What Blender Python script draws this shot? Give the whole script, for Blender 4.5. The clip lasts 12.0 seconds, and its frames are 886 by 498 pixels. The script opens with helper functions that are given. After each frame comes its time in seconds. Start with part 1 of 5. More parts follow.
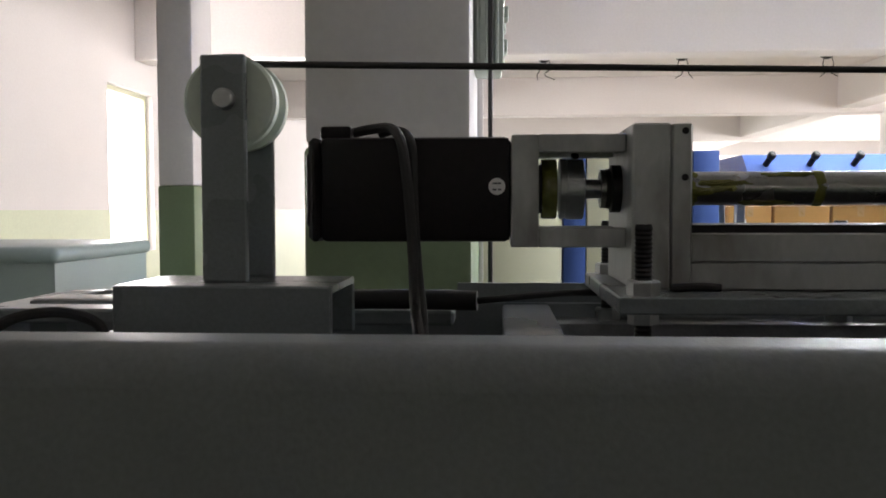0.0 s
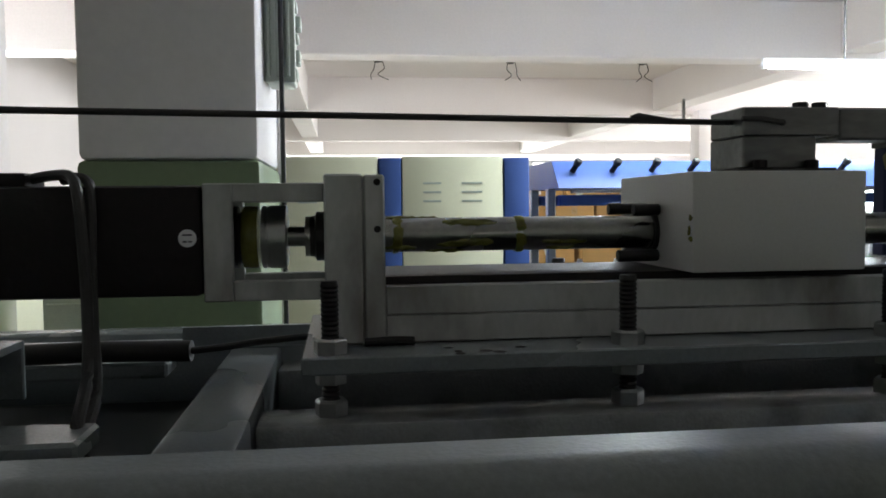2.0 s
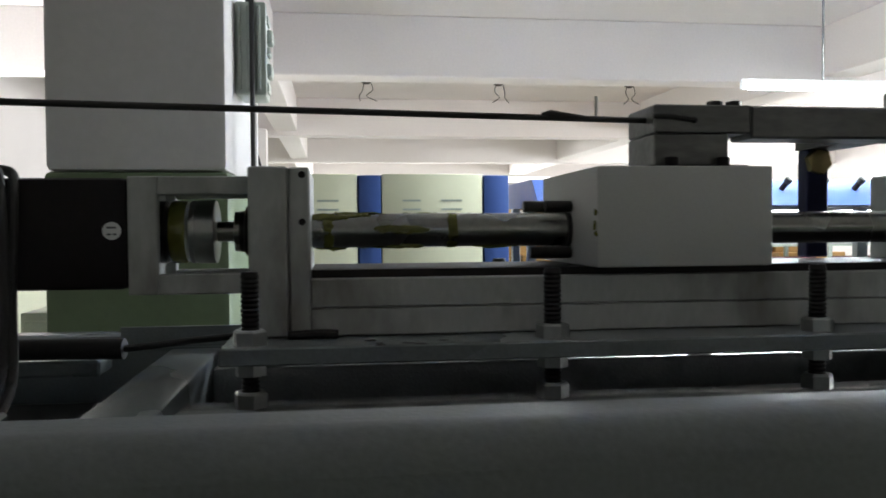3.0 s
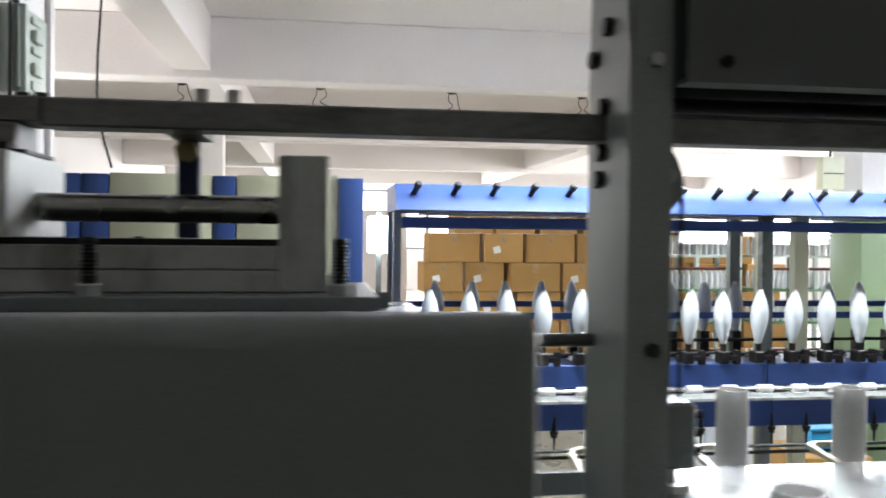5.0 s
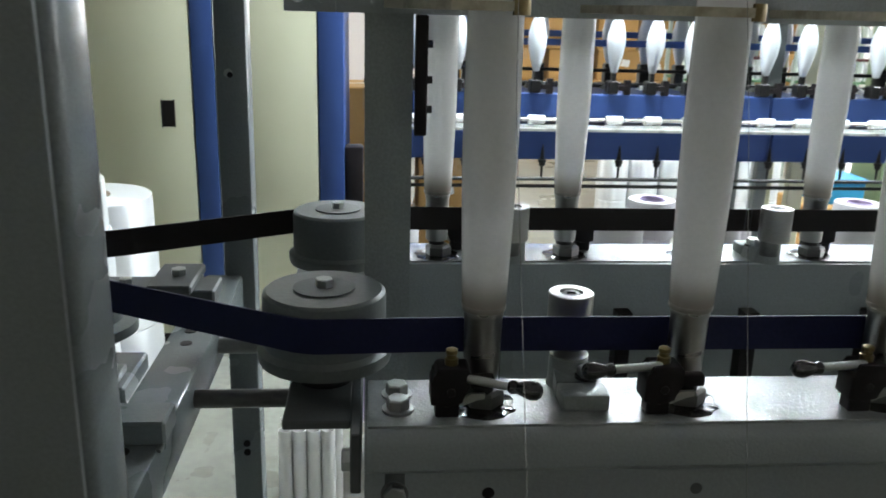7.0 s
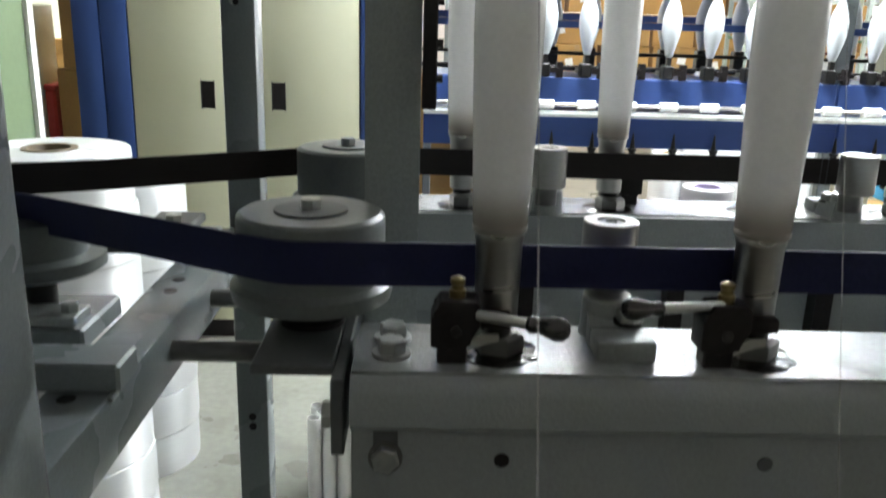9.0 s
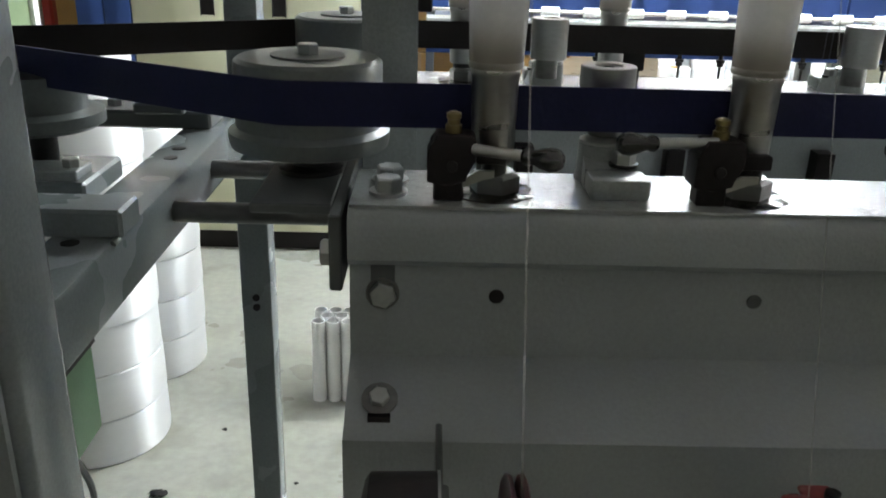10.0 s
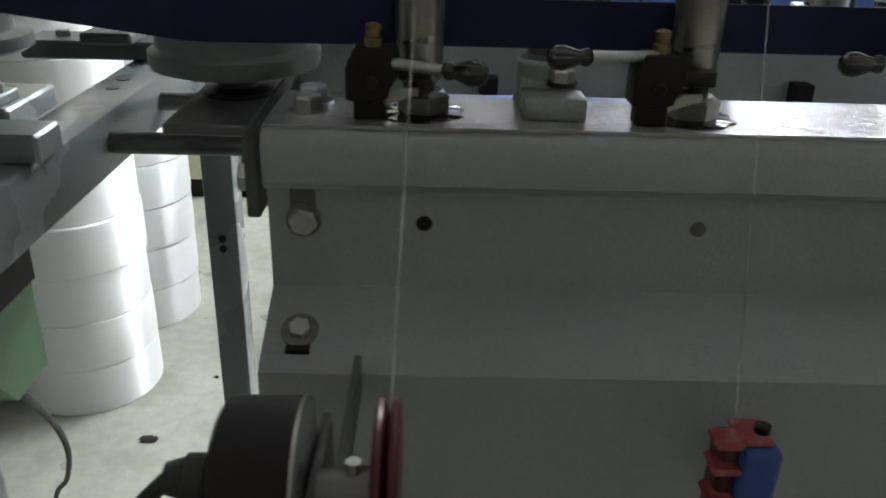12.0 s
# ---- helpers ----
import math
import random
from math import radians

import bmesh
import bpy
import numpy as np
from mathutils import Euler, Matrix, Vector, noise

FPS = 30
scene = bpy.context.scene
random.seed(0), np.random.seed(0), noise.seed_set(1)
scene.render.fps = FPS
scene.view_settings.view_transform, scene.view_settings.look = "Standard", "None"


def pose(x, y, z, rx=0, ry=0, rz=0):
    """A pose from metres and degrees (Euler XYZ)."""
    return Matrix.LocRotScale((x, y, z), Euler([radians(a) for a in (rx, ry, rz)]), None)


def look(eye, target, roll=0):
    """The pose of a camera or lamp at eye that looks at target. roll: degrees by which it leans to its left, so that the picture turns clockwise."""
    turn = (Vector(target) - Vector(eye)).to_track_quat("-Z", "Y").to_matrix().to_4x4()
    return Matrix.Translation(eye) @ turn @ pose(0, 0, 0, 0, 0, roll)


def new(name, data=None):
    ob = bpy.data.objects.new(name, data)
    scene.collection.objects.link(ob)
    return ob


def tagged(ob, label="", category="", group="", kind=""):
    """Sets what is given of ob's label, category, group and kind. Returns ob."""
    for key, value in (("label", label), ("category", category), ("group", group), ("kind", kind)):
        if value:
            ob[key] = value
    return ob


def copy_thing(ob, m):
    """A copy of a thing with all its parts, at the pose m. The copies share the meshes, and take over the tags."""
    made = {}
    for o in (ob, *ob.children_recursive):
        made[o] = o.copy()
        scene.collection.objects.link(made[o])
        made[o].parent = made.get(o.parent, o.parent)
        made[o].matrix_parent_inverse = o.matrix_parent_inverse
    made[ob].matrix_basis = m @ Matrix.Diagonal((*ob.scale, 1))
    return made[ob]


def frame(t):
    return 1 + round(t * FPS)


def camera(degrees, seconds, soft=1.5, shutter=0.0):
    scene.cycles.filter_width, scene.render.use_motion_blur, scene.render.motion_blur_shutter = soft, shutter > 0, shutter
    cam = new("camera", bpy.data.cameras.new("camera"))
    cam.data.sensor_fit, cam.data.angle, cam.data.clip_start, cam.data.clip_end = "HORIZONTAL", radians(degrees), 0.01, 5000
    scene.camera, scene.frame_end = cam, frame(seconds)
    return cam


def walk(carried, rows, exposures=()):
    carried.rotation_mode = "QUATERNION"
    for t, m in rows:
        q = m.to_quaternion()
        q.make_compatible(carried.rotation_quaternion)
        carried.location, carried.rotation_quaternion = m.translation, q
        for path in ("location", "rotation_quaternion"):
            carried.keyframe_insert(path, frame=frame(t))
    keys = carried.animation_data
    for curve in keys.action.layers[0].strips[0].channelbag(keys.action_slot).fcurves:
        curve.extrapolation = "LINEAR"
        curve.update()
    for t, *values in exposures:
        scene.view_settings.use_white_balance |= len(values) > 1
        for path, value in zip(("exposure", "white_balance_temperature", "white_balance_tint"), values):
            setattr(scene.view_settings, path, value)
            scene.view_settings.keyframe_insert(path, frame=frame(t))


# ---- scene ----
cam = camera(56.07, 12.0, soft=1.7, shutter=0.4)

PATH = [
    (0, pose(-0.896, -0.386, 1.454, 87.32, 0.13, 3.83)),
    (0.5, pose(-0.897, -0.355, 1.463, 87.95, -0.13, 2.03)),
    (1, pose(-0.868, -0.363, 1.474, 88.23, -0.65, -4.11)),
    (1.5, pose(-0.829, -0.363, 1.471, 88.46, 0.52, -6.76)),
    (2, pose(-0.804, -0.368, 1.487, 87.03, 0.60, -6.89)),
    (2.5, pose(-0.794, -0.369, 1.472, 88.50, 0.47, -7.44)),
    (2.7, pose(-0.785, -0.370, 1.472, 88.55, 0.45, -7.50)),
    (4.3, look((-0.552, -0.454, 1.436), (-0.297, 1.530, 1.393), 0.2)),
    (4.5, pose(-0.493, -0.481, 1.435, 88.68, -0.56, -7.52)),
    (5, pose(-0.310, -0.504, 1.448, 89.15, -0.59, -8.20)),
    (5.2, pose(-0.242, -0.511, 1.437, 89.31, -1.02, -8.70)),
    (5.5, pose(-0.172, -0.506, 1.396, 87.45, -1.61, -9.10)),
    (5.7, pose(-0.148, -0.496, 1.365, 84.34, -1.69, -8.86)),
    (6, pose(-0.132, -0.510, 1.334, 80.82, -1.58, -8.20)),
    (6.5, pose(-0.114, -0.548, 1.286, 76.91, -2.14, -6.63)),
    (7, pose(-0.073, -0.510, 1.252, 73.82, -1.51, -4.62)),
    (7.2, look((-0.056, -0.485, 1.254), (0.060, 1.426, 0.677), 1.3)),
    (8.8, look((-0.040, -0.420, 1.187), (0.015, 1.512, 0.676), 1.5)),
    (9, pose(-0.041, -0.425, 1.174, 73.98, -1.60, -1.06)),
    (9.5, pose(-0.037, -0.437, 1.148, 70.97, -1.77, -0.77)),
    (10, pose(-0.036, -0.444, 1.132, 68.76, -1.64, -0.76)),
    (10.5, pose(-0.039, -0.447, 1.124, 67.48, -1.29, -0.77)),
    (11, pose(-0.039, -0.451, 1.116, 66.53, -1.59, -0.43)),
    (11.5, pose(-0.026, -0.443, 1.117, 65.96, -1.56, -0.36)),
    (12, pose(0.009, -0.427, 1.110, 65.57, -1.38, -0.11)),
]
walk(cam, PATH, exposures=[(0, 0.88, 6600, 11), (1.5, 0.72, 6250, 6), (2.5, 0.74, 6250, 5), (4.5, 0.86, 6300, 6), (5.2, 0.60, 6400, 7), (5.5, 0.28, 6550, 7), (6.0, 0.32, 6550, 6), (6.5, 0.96, 6350, 4), (7.0, 1.20, 6250, 3), (9.0, 1.45, 6500, 5), (12.0, 1.62, 6500, 5)])

# ---- world and lights ----
world = bpy.data.worlds.new("world")
scene.world = world
world.use_nodes = True
wn = world.node_tree.nodes
sky = wn.new("ShaderNodeTexSky")
sky.sky_type = "NISHITA"
sky.sun_disc = False
sky.sun_elevation, sky.sun_rotation = radians(38), radians(-60)
world.node_tree.links.new(sky.outputs[0], wn["Background"].inputs[0])
wn["Background"].inputs[1].default_value = 0.15


def area_lamp(name, eye, target, sx, sy, power, colour):
    d = bpy.data.lights.new(name, "AREA")
    d.shape, d.size, d.size_y, d.energy, d.color = "RECTANGLE", sx, sy, power, colour
    ob = new(name, d)
    ob.matrix_world = look(eye, target)
    return ob


DAY = (1.0, 0.965, 0.95)
COOL = (0.92, 0.965, 1.0)
area_lamp("daylight_far", (2.5, 21.7, 1.9), (2.5, 0, 1.9), 11.0, 1.6, 480, DAY)
area_lamp("daylight_east", (9.3, 9.0, 1.9), (0, 9.0, 1.7), 12.0, 1.6, 400, DAY)
area_lamp("daylight_west", (-3.95, 6.5, 1.85), (0, 6.5, 1.5), 0.75, 1.3, 52, DAY)

# ---- materials ----


def material(name, colour, rough=0.5, metal=0.0, vary=0.12, scale=6.0, grain=120.0, bump=0.15, spec=0.5, stain=None, stain_amount=0.0,
             streak=(1, 1, 1), coat=0.0, sub=0.0, silky=0.0, randomise=0.0):
    m = bpy.data.materials.new(name)
    m.use_nodes = True
    nt = m.node_tree
    n, l = nt.nodes, nt.links
    p = n["Principled BSDF"]
    co = n.new("ShaderNodeTexCoord")
    mp = n.new("ShaderNodeMapping")
    mp.inputs["Scale"].default_value = streak
    l.new(co.outputs["Object"], mp.inputs[0])
    big, fine = n.new("ShaderNodeTexNoise"), n.new("ShaderNodeTexNoise")
    for tex, sc, det in ((big, scale, 4.0), (fine, grain, 3.0)):
        tex.inputs["Scale"].default_value = sc
        tex.inputs["Detail"].default_value = det
        l.new(mp.outputs[0], tex.inputs["Vector"])
    add = n.new("ShaderNodeMath")
    add.operation = "ADD"
    l.new(big.outputs["Fac"], add.inputs[0])
    l.new(fine.outputs["Fac"], add.inputs[1])
    ramp = n.new("ShaderNodeMapRange")
    ramp.inputs["From Min"].default_value, ramp.inputs["From Max"].default_value = 0.6, 1.4
    ramp.inputs["To Min"].default_value, ramp.inputs["To Max"].default_value = 1 - vary, 1 + vary
    l.new(add.outputs[0], ramp.inputs["Value"])
    mul = n.new("ShaderNodeVectorMath")
    mul.operation = "SCALE"
    mul.inputs[0].default_value = colour
    l.new(ramp.outputs[0], mul.inputs["Scale"])
    out = mul.outputs[0]
    if stain:
        patch = n.new("ShaderNodeTexNoise")
        patch.inputs["Scale"].default_value, patch.inputs["Detail"].default_value = scale * 2.3, 6.0
        l.new(mp.outputs[0], patch.inputs["Vector"])
        cut = n.new("ShaderNodeMapRange")
        cut.inputs["From Min"].default_value, cut.inputs["From Max"].default_value = 0.52, 0.72
        cut.inputs["To Max"].default_value = stain_amount
        l.new(patch.outputs["Fac"], cut.inputs["Value"])
        mix = n.new("ShaderNodeMix")
        mix.data_type = "RGBA"
        mix.inputs["B"].default_value = (*stain, 1)
        l.new(cut.outputs[0], mix.inputs["Factor"])
        l.new(out, mix.inputs["A"])
        out = mix.outputs["Result"]
    if randomise:
        info = n.new("ShaderNodeObjectInfo")
        rr = n.new("ShaderNodeMapRange")
        rr.inputs["To Min"].default_value, rr.inputs["To Max"].default_value = 1 - randomise, 1 + randomise
        l.new(info.outputs["Random"], rr.inputs["Value"])
        m2 = n.new("ShaderNodeVectorMath")
        m2.operation = "SCALE"
        l.new(out, m2.inputs[0])
        l.new(rr.outputs[0], m2.inputs["Scale"])
        out = m2.outputs[0]
    l.new(out, p.inputs["Base Color"])
    rg = n.new("ShaderNodeMapRange")
    rg.inputs["To Min"].default_value, rg.inputs["To Max"].default_value = max(rough - 0.12, 0.02), min(rough + 0.12, 1)
    l.new(big.outputs["Fac"], rg.inputs["Value"])
    l.new(rg.outputs[0], p.inputs["Roughness"])
    p.inputs["Metallic"].default_value = metal
    p.inputs["Specular IOR Level"].default_value = spec
    p.inputs["Coat Weight"].default_value = coat
    if sub:
        p.inputs["Subsurface Weight"].default_value = sub
        p.inputs["Subsurface Radius"].default_value = (0.01, 0.01, 0.01)
    if silky:
        tan = n.new("ShaderNodeTangent")
        tan.direction_type, tan.axis = "RADIAL", "Z"
        l.new(tan.outputs[0], p.inputs["Tangent"])
        p.inputs["Anisotropic"].default_value, p.inputs["Anisotropic Rotation"].default_value = silky, 0.25
    if bump:
        b = n.new("ShaderNodeBump")
        b.inputs["Strength"].default_value, b.inputs["Distance"].default_value = bump, 0.002
        l.new(fine.outputs["Fac"], b.inputs["Height"])
        l.new(b.outputs[0], p.inputs["Normal"])
    return m


def glow(name, colour, strength):
    m = bpy.data.materials.new(name)
    m.use_nodes = True
    p = m.node_tree.nodes["Principled BSDF"]
    p.inputs["Base Color"].default_value = (0.8, 0.8, 0.8, 1)
    p.inputs["Emission Color"].default_value = (*colour, 1)
    p.inputs["Emission Strength"].default_value = strength
    return m


GREY = material("grey_machine_paint", (0.190, 0.212, 0.216), 0.28, vary=0.15, scale=5, grain=420, bump=0.10)
GREY_DARK = material("grey_cover_paint", (0.085, 0.092, 0.092), 0.5, vary=0.08, scale=4, grain=380, bump=0.12)
GREY_LIGHT = material("grey_post_paint", (0.24, 0.26, 0.255), 0.36, vary=0.22, scale=4, grain=420, bump=0.12)
RAIL = material("rail_grey_gloss", (0.268, 0.288, 0.292), 0.3, vary=0.10, scale=2.5, grain=420, bump=0.16)
ALU = material("milled_aluminium", (0.45, 0.462, 0.445), 0.45, metal=0.15, vary=0.10, scale=9, grain=260, bump=0.08, stain=(0.10, 0.085, 0.065), stain_amount=0.78, streak=(1, 1, 0.45))
ALU_CLEAN = material("ground_aluminium", (0.58, 0.582, 0.565), 0.5, metal=0.15, vary=0.06, scale=14, grain=500, bump=0.06)
STEEL = material("bright_steel", (0.38, 0.37, 0.355), 0.30, metal=1.0, vary=0.10, scale=18, grain=300, bump=0.04, streak=(0.2, 1, 1))
STEEL_DARK = material("oiled_black_steel", (0.028, 0.027, 0.027), 0.40, metal=0.7, vary=0.25, scale=22, grain=260, bump=0.25)
STEEL_GREY = material("scratched_grey_steel", (0.17, 0.17, 0.165), 0.42, metal=0.75, vary=0.30, scale=14, grain=180, bump=0.2, stain=(0.03, 0.03, 0.03), stain_amount=0.6, streak=(0.35, 1, 1))
ZINC = material("zinc_plated_steel", (0.40, 0.41, 0.40), 0.32, metal=0.95, vary=0.12, scale=30, grain=300, bump=0.08)
BLACK = material("black_anodised", (0.013, 0.010, 0.011), 0.5, vary=0.25, scale=12, grain=260, bump=0.1, spec=0.22)
KNOB = material("black_bakelite", (0.010, 0.009, 0.009), 0.18, vary=0.15, scale=20, grain=260, bump=0.03, coat=0.5)
PULLEY = material("grey_green_pulley_paint", (0.115, 0.128, 0.124), 0.34, vary=0.15, scale=12, grain=300, bump=0.1)
RUBBER = material("black_rubber", (0.018, 0.017, 0.017), 0.6, vary=0.2, scale=20, grain=400, bump=0.15)
GREASE = material("yellow_green_grease", (0.15, 0.15, 0.03), 0.22, vary=0.25, scale=40, grain=160, bump=0.4)
WHITE_PLASTIC = material("white_spindle_plastic", (0.74, 0.73, 0.72), 0.3, vary=0.05, scale=8, grain=300, bump=0.03, sub=0.0, coat=0.2)


def smoky_foot(m, z0, z1, foot):
    """Clear plastic that turns from white to grey over the steel at its foot."""
    n, l = m.node_tree.nodes, m.node_tree.links
    p = n["Principled BSDF"]
    src = p.inputs["Base Color"].links[0].from_socket
    co, sep, mr, mix = n.new("ShaderNodeTexCoord"), n.new("ShaderNodeSeparateXYZ"), n.new("ShaderNodeMapRange"), n.new("ShaderNodeMix")
    l.new(co.outputs["Object"], sep.inputs[0])
    mr.interpolation_type = "SMOOTHSTEP"
    mr.inputs["From Min"].default_value, mr.inputs["From Max"].default_value = z0, z1
    l.new(sep.outputs["Z"], mr.inputs["Value"])
    mix.data_type = "RGBA"
    mix.inputs["A"].default_value = (*foot, 1)
    l.new(src, mix.inputs["B"])
    l.new(mr.outputs[0], mix.inputs["Factor"])
    l.new(mix.outputs["Result"], p.inputs["Base Color"])
    return m


TUBE_PLASTIC = smoky_foot(material("clear_white_spindle_plastic", (0.84, 0.835, 0.83), 0.26, vary=0.05, scale=8, grain=300, bump=0.02, coat=1.0), 0.072, 0.096, (0.34, 0.31, 0.27))
tn_, tl_ = TUBE_PLASTIC.node_tree.nodes, TUBE_PLASTIC.node_tree.links
through_wall, blend = tn_.new("ShaderNodeBsdfTranslucent"), tn_.new("ShaderNodeMixShader")
tl_.new(tn_["Principled BSDF"].inputs["Base Color"].links[0].from_socket, through_wall.inputs["Color"])
blend.inputs[0].default_value = 0.42
tl_.new(tn_["Principled BSDF"].outputs[0], blend.inputs[1])
tl_.new(through_wall.outputs[0], blend.inputs[2])
tl_.new(blend.outputs[0], tn_["Material Output"].inputs["Surface"])
THREAD = material("fine_thread", (0.6, 0.6, 0.6), 0.6, vary=0.05, bump=0)
THREAD.node_tree.nodes["Principled BSDF"].inputs["Alpha"].default_value = 0.22
TUBE_FOOT = material("grey_worn_plastic", (0.27, 0.25, 0.22), 0.35, vary=0.12, scale=20, grain=200, bump=0.05)
NYLON = material("white_nylon", (0.66, 0.72, 0.62), 0.42, vary=0.07, scale=14, grain=200, bump=0.06)
YARN = material("white_yarn", (0.74, 0.75, 0.755), 0.6, metal=0.2, vary=0.04, scale=10, grain=260, bump=0.06, spec=1.0, streak=(1, 1, 6), randomise=0.04, silky=1.0)
# White yarn, dimmed and blued for bobbins standing against the light.
YARN_BACKLIT = material("backlit_white_yarn", (0.60, 0.63, 0.66), 0.6, metal=0.1, vary=0.06, scale=10, grain=260, bump=0.06, spec=0.8, streak=(1, 1, 6), randomise=0.10, silky=0.9)
YARN_VIOLET = material("violet_tinted_yarn", (0.42, 0.34, 0.52), 0.45, vary=0.08, scale=10, grain=260, bump=0.15, spec=0.8, streak=(1, 1, 6), silky=0.8)
BELT_BLUE = material("navy_belt", (0.008, 0.010, 0.048), 0.6, spec=0.3, vary=0.18, scale=20, grain=300, bump=0.12)
BELT_BLACK = material("black_belt", (0.012, 0.008, 0.008), 0.6, spec=0.35, vary=0.2, scale=20, grain=300, bump=0.12)
OIL = material("dark_oil", (0.018, 0.016, 0.014), 0.12, vary=0.2, scale=30, grain=100, bump=0.05)
SCREW = material("oiled_screw_steel", (0.30, 0.30, 0.28), 0.27, metal=1.0, vary=0.2, scale=16, grain=200, bump=0.05)
RAIL_TOP = material("worn_glossy_rail_paint", (0.30, 0.315, 0.315), 0.15, vary=0.14, scale=12, grain=420, bump=0.3, coat=0.5, stain=(0.05, 0.05, 0.045), stain_amount=0.55)
COVER = material("dark_cover_gloss", (0.185, 0.200, 0.202), 0.46, vary=0.14, scale=2, grain=420, bump=0.10)
ARM = material("worn_brassy_strip", (0.46, 0.42, 0.33), 0.34, metal=0.6, vary=0.2, scale=20, grain=260, bump=0.08, stain=(0.14, 0.09, 0.04), stain_amount=0.6)
BRASS = material("worn_brass", (0.20, 0.155, 0.072), 0.35, metal=0.9, vary=0.2, scale=30, grain=200, bump=0.15)
BLUE = material("royal_blue_paint", (0.038, 0.078, 0.25), 0.48, spec=0.3, vary=0.08, scale=4, grain=300, bump=0.05)
CYAN = material("bright_blue_plastic", (0.04, 0.30, 0.55), 0.4, vary=0.08, scale=6, grain=200, bump=0.05)
# White yarn, greyed for the weaker light on the floor packages.
YARN_DIM = material("dim_lit_white_yarn", (0.50, 0.485, 0.50), 0.6, vary=0.08, scale=10, grain=260, bump=0.1, spec=0.6, streak=(1, 1, 6), randomise=0.12, silky=0.8)
BEIGE = material("cream_paint", (0.66, 0.655, 0.48), 0.45, vary=0.05, scale=3, grain=300, bump=0.06)
RED = material("dark_red_nylon", (0.055, 0.007, 0.009), 0.4, vary=0.15, scale=30, grain=200, bump=0.08)
RED_WORN = material("worn_red_paint", (0.22, 0.035, 0.04), 0.5, vary=0.35, scale=60, grain=200, bump=0.2, stain=(0.4, 0.25, 0.22), stain_amount=0.5)
GREEN = material("machine_green_paint", (0.10, 0.20, 0.10), 0.45, vary=0.1, scale=10, grain=250, bump=0.1)
WALL = material("white_wall_paint", (0.74, 0.71, 0.71), 0.75, vary=0.05, scale=1.2, grain=60, bump=0.12)
CEIL = material("white_ceiling_paint", (0.78, 0.74, 0.73), 0.8, vary=0.05, scale=0.9, grain=50, bump=0.12)
DADO = material("green_dado_paint", (0.16, 0.215, 0.12), 0.5, vary=0.08, scale=2.0, grain=80, bump=0.1)
DADO_LIGHT = material("pale_green_dado_paint", (0.62, 0.67, 0.50), 0.55, vary=0.08, scale=2.0, grain=80, bump=0.1)
FLOOR = material("pale_terrazzo_floor", (0.31, 0.31, 0.27), 0.3, vary=0.18, scale=3.0, grain=40, bump=0.1, stain=(0.15, 0.145, 0.11), stain_amount=0.5)
CARD = material("brown_cardboard", (0.44, 0.255, 0.085), 0.8, vary=0.10, scale=5, grain=90, bump=0.12, randomise=0.12)
CORE_CARD = material("grey_brown_card", (0.22, 0.175, 0.12), 0.8, vary=0.15, scale=12, grain=120, bump=0.1)
CRATE_RED = material("red_plastic", (0.50, 0.055, 0.045), 0.4, vary=0.1, scale=10, grain=160, bump=0.05)
PAPER = material("white_paper", (0.80, 0.80, 0.78), 0.7, vary=0.04, scale=10, grain=100, bump=0.05)
INK = material("dark_print", (0.05, 0.05, 0.06), 0.7, vary=0.05, bump=0)
TAPE = material("tan_tape", (0.40, 0.26, 0.12), 0.3, vary=0.08, scale=20, grain=100, bump=0.05)
PALE_BOX = material("pale_grey_green_plastic", (0.42, 0.47, 0.42), 0.4, vary=0.06, scale=8, grain=200, bump=0.05)
PALE_SHEET = material("pale_blue_green_sheet", (0.45, 0.55, 0.56), 0.35, vary=0.06, scale=3, grain=150, bump=0.05)
TUBE_GLOW = glow("fluorescent_tube", COOL, 48.0)
# Emission for boxes that take the size of a lamp's bloom.
LAMP_GLOW = glow("lamp_glare", COOL, 12.0)
BACKDROP = glow("bright_daylight", (1.0, 0.97, 0.95), 1.4)
DAY_GLOW = glow("daylight_window_glow", (1.0, 0.98, 0.96), 3.0)

# ---- building helpers ----
offset = {}


def box(bm, x0, x1, y0, y1, z0, z1, bevel=0.0, seg=2):
    r = bmesh.ops.create_cube(bm, size=1.0, matrix=Matrix.LocRotScale(((x0 + x1) / 2, (y0 + y1) / 2, (z0 + z1) / 2), None, (abs(x1 - x0), abs(y1 - y0), abs(z1 - z0))))
    if bevel:
        edges = list({e for v in r["verts"] for e in v.link_edges})
        bmesh.ops.bevel(bm, geom=edges, offset=bevel, segments=seg, affect="EDGES", profile=0.5)


def lathe(bm, base, axis, profile, seg=24, closed=True):
    """A turned shape: profile of (distance along the axis, radius) from base."""
    a = Vector(axis).normalized()
    u = a.orthogonal().normalized()
    w = a.cross(u)
    rings = []
    for d, r in profile:
        c = Vector(base) + a * d
        if r < 1e-6:
            rings.append([bm.verts.new(c)])
        else:
            rings.append([bm.verts.new(c + (u * math.cos(k * math.tau / seg) + w * math.sin(k * math.tau / seg)) * r) for k in range(seg)])
    for p, q in zip(rings, rings[1:]):
        for k in range(seg):
            j = (k + 1) % seg
            f = [p[k % len(p)], p[j % len(p)], q[j % len(q)], q[k % len(q)]]
            f = list(dict.fromkeys(f))
            if len(f) > 2:
                bm.faces.new(f)
    if closed:
        for r in (rings[0], rings[-1]):
            if len(r) > 2:
                bm.faces.new(r)


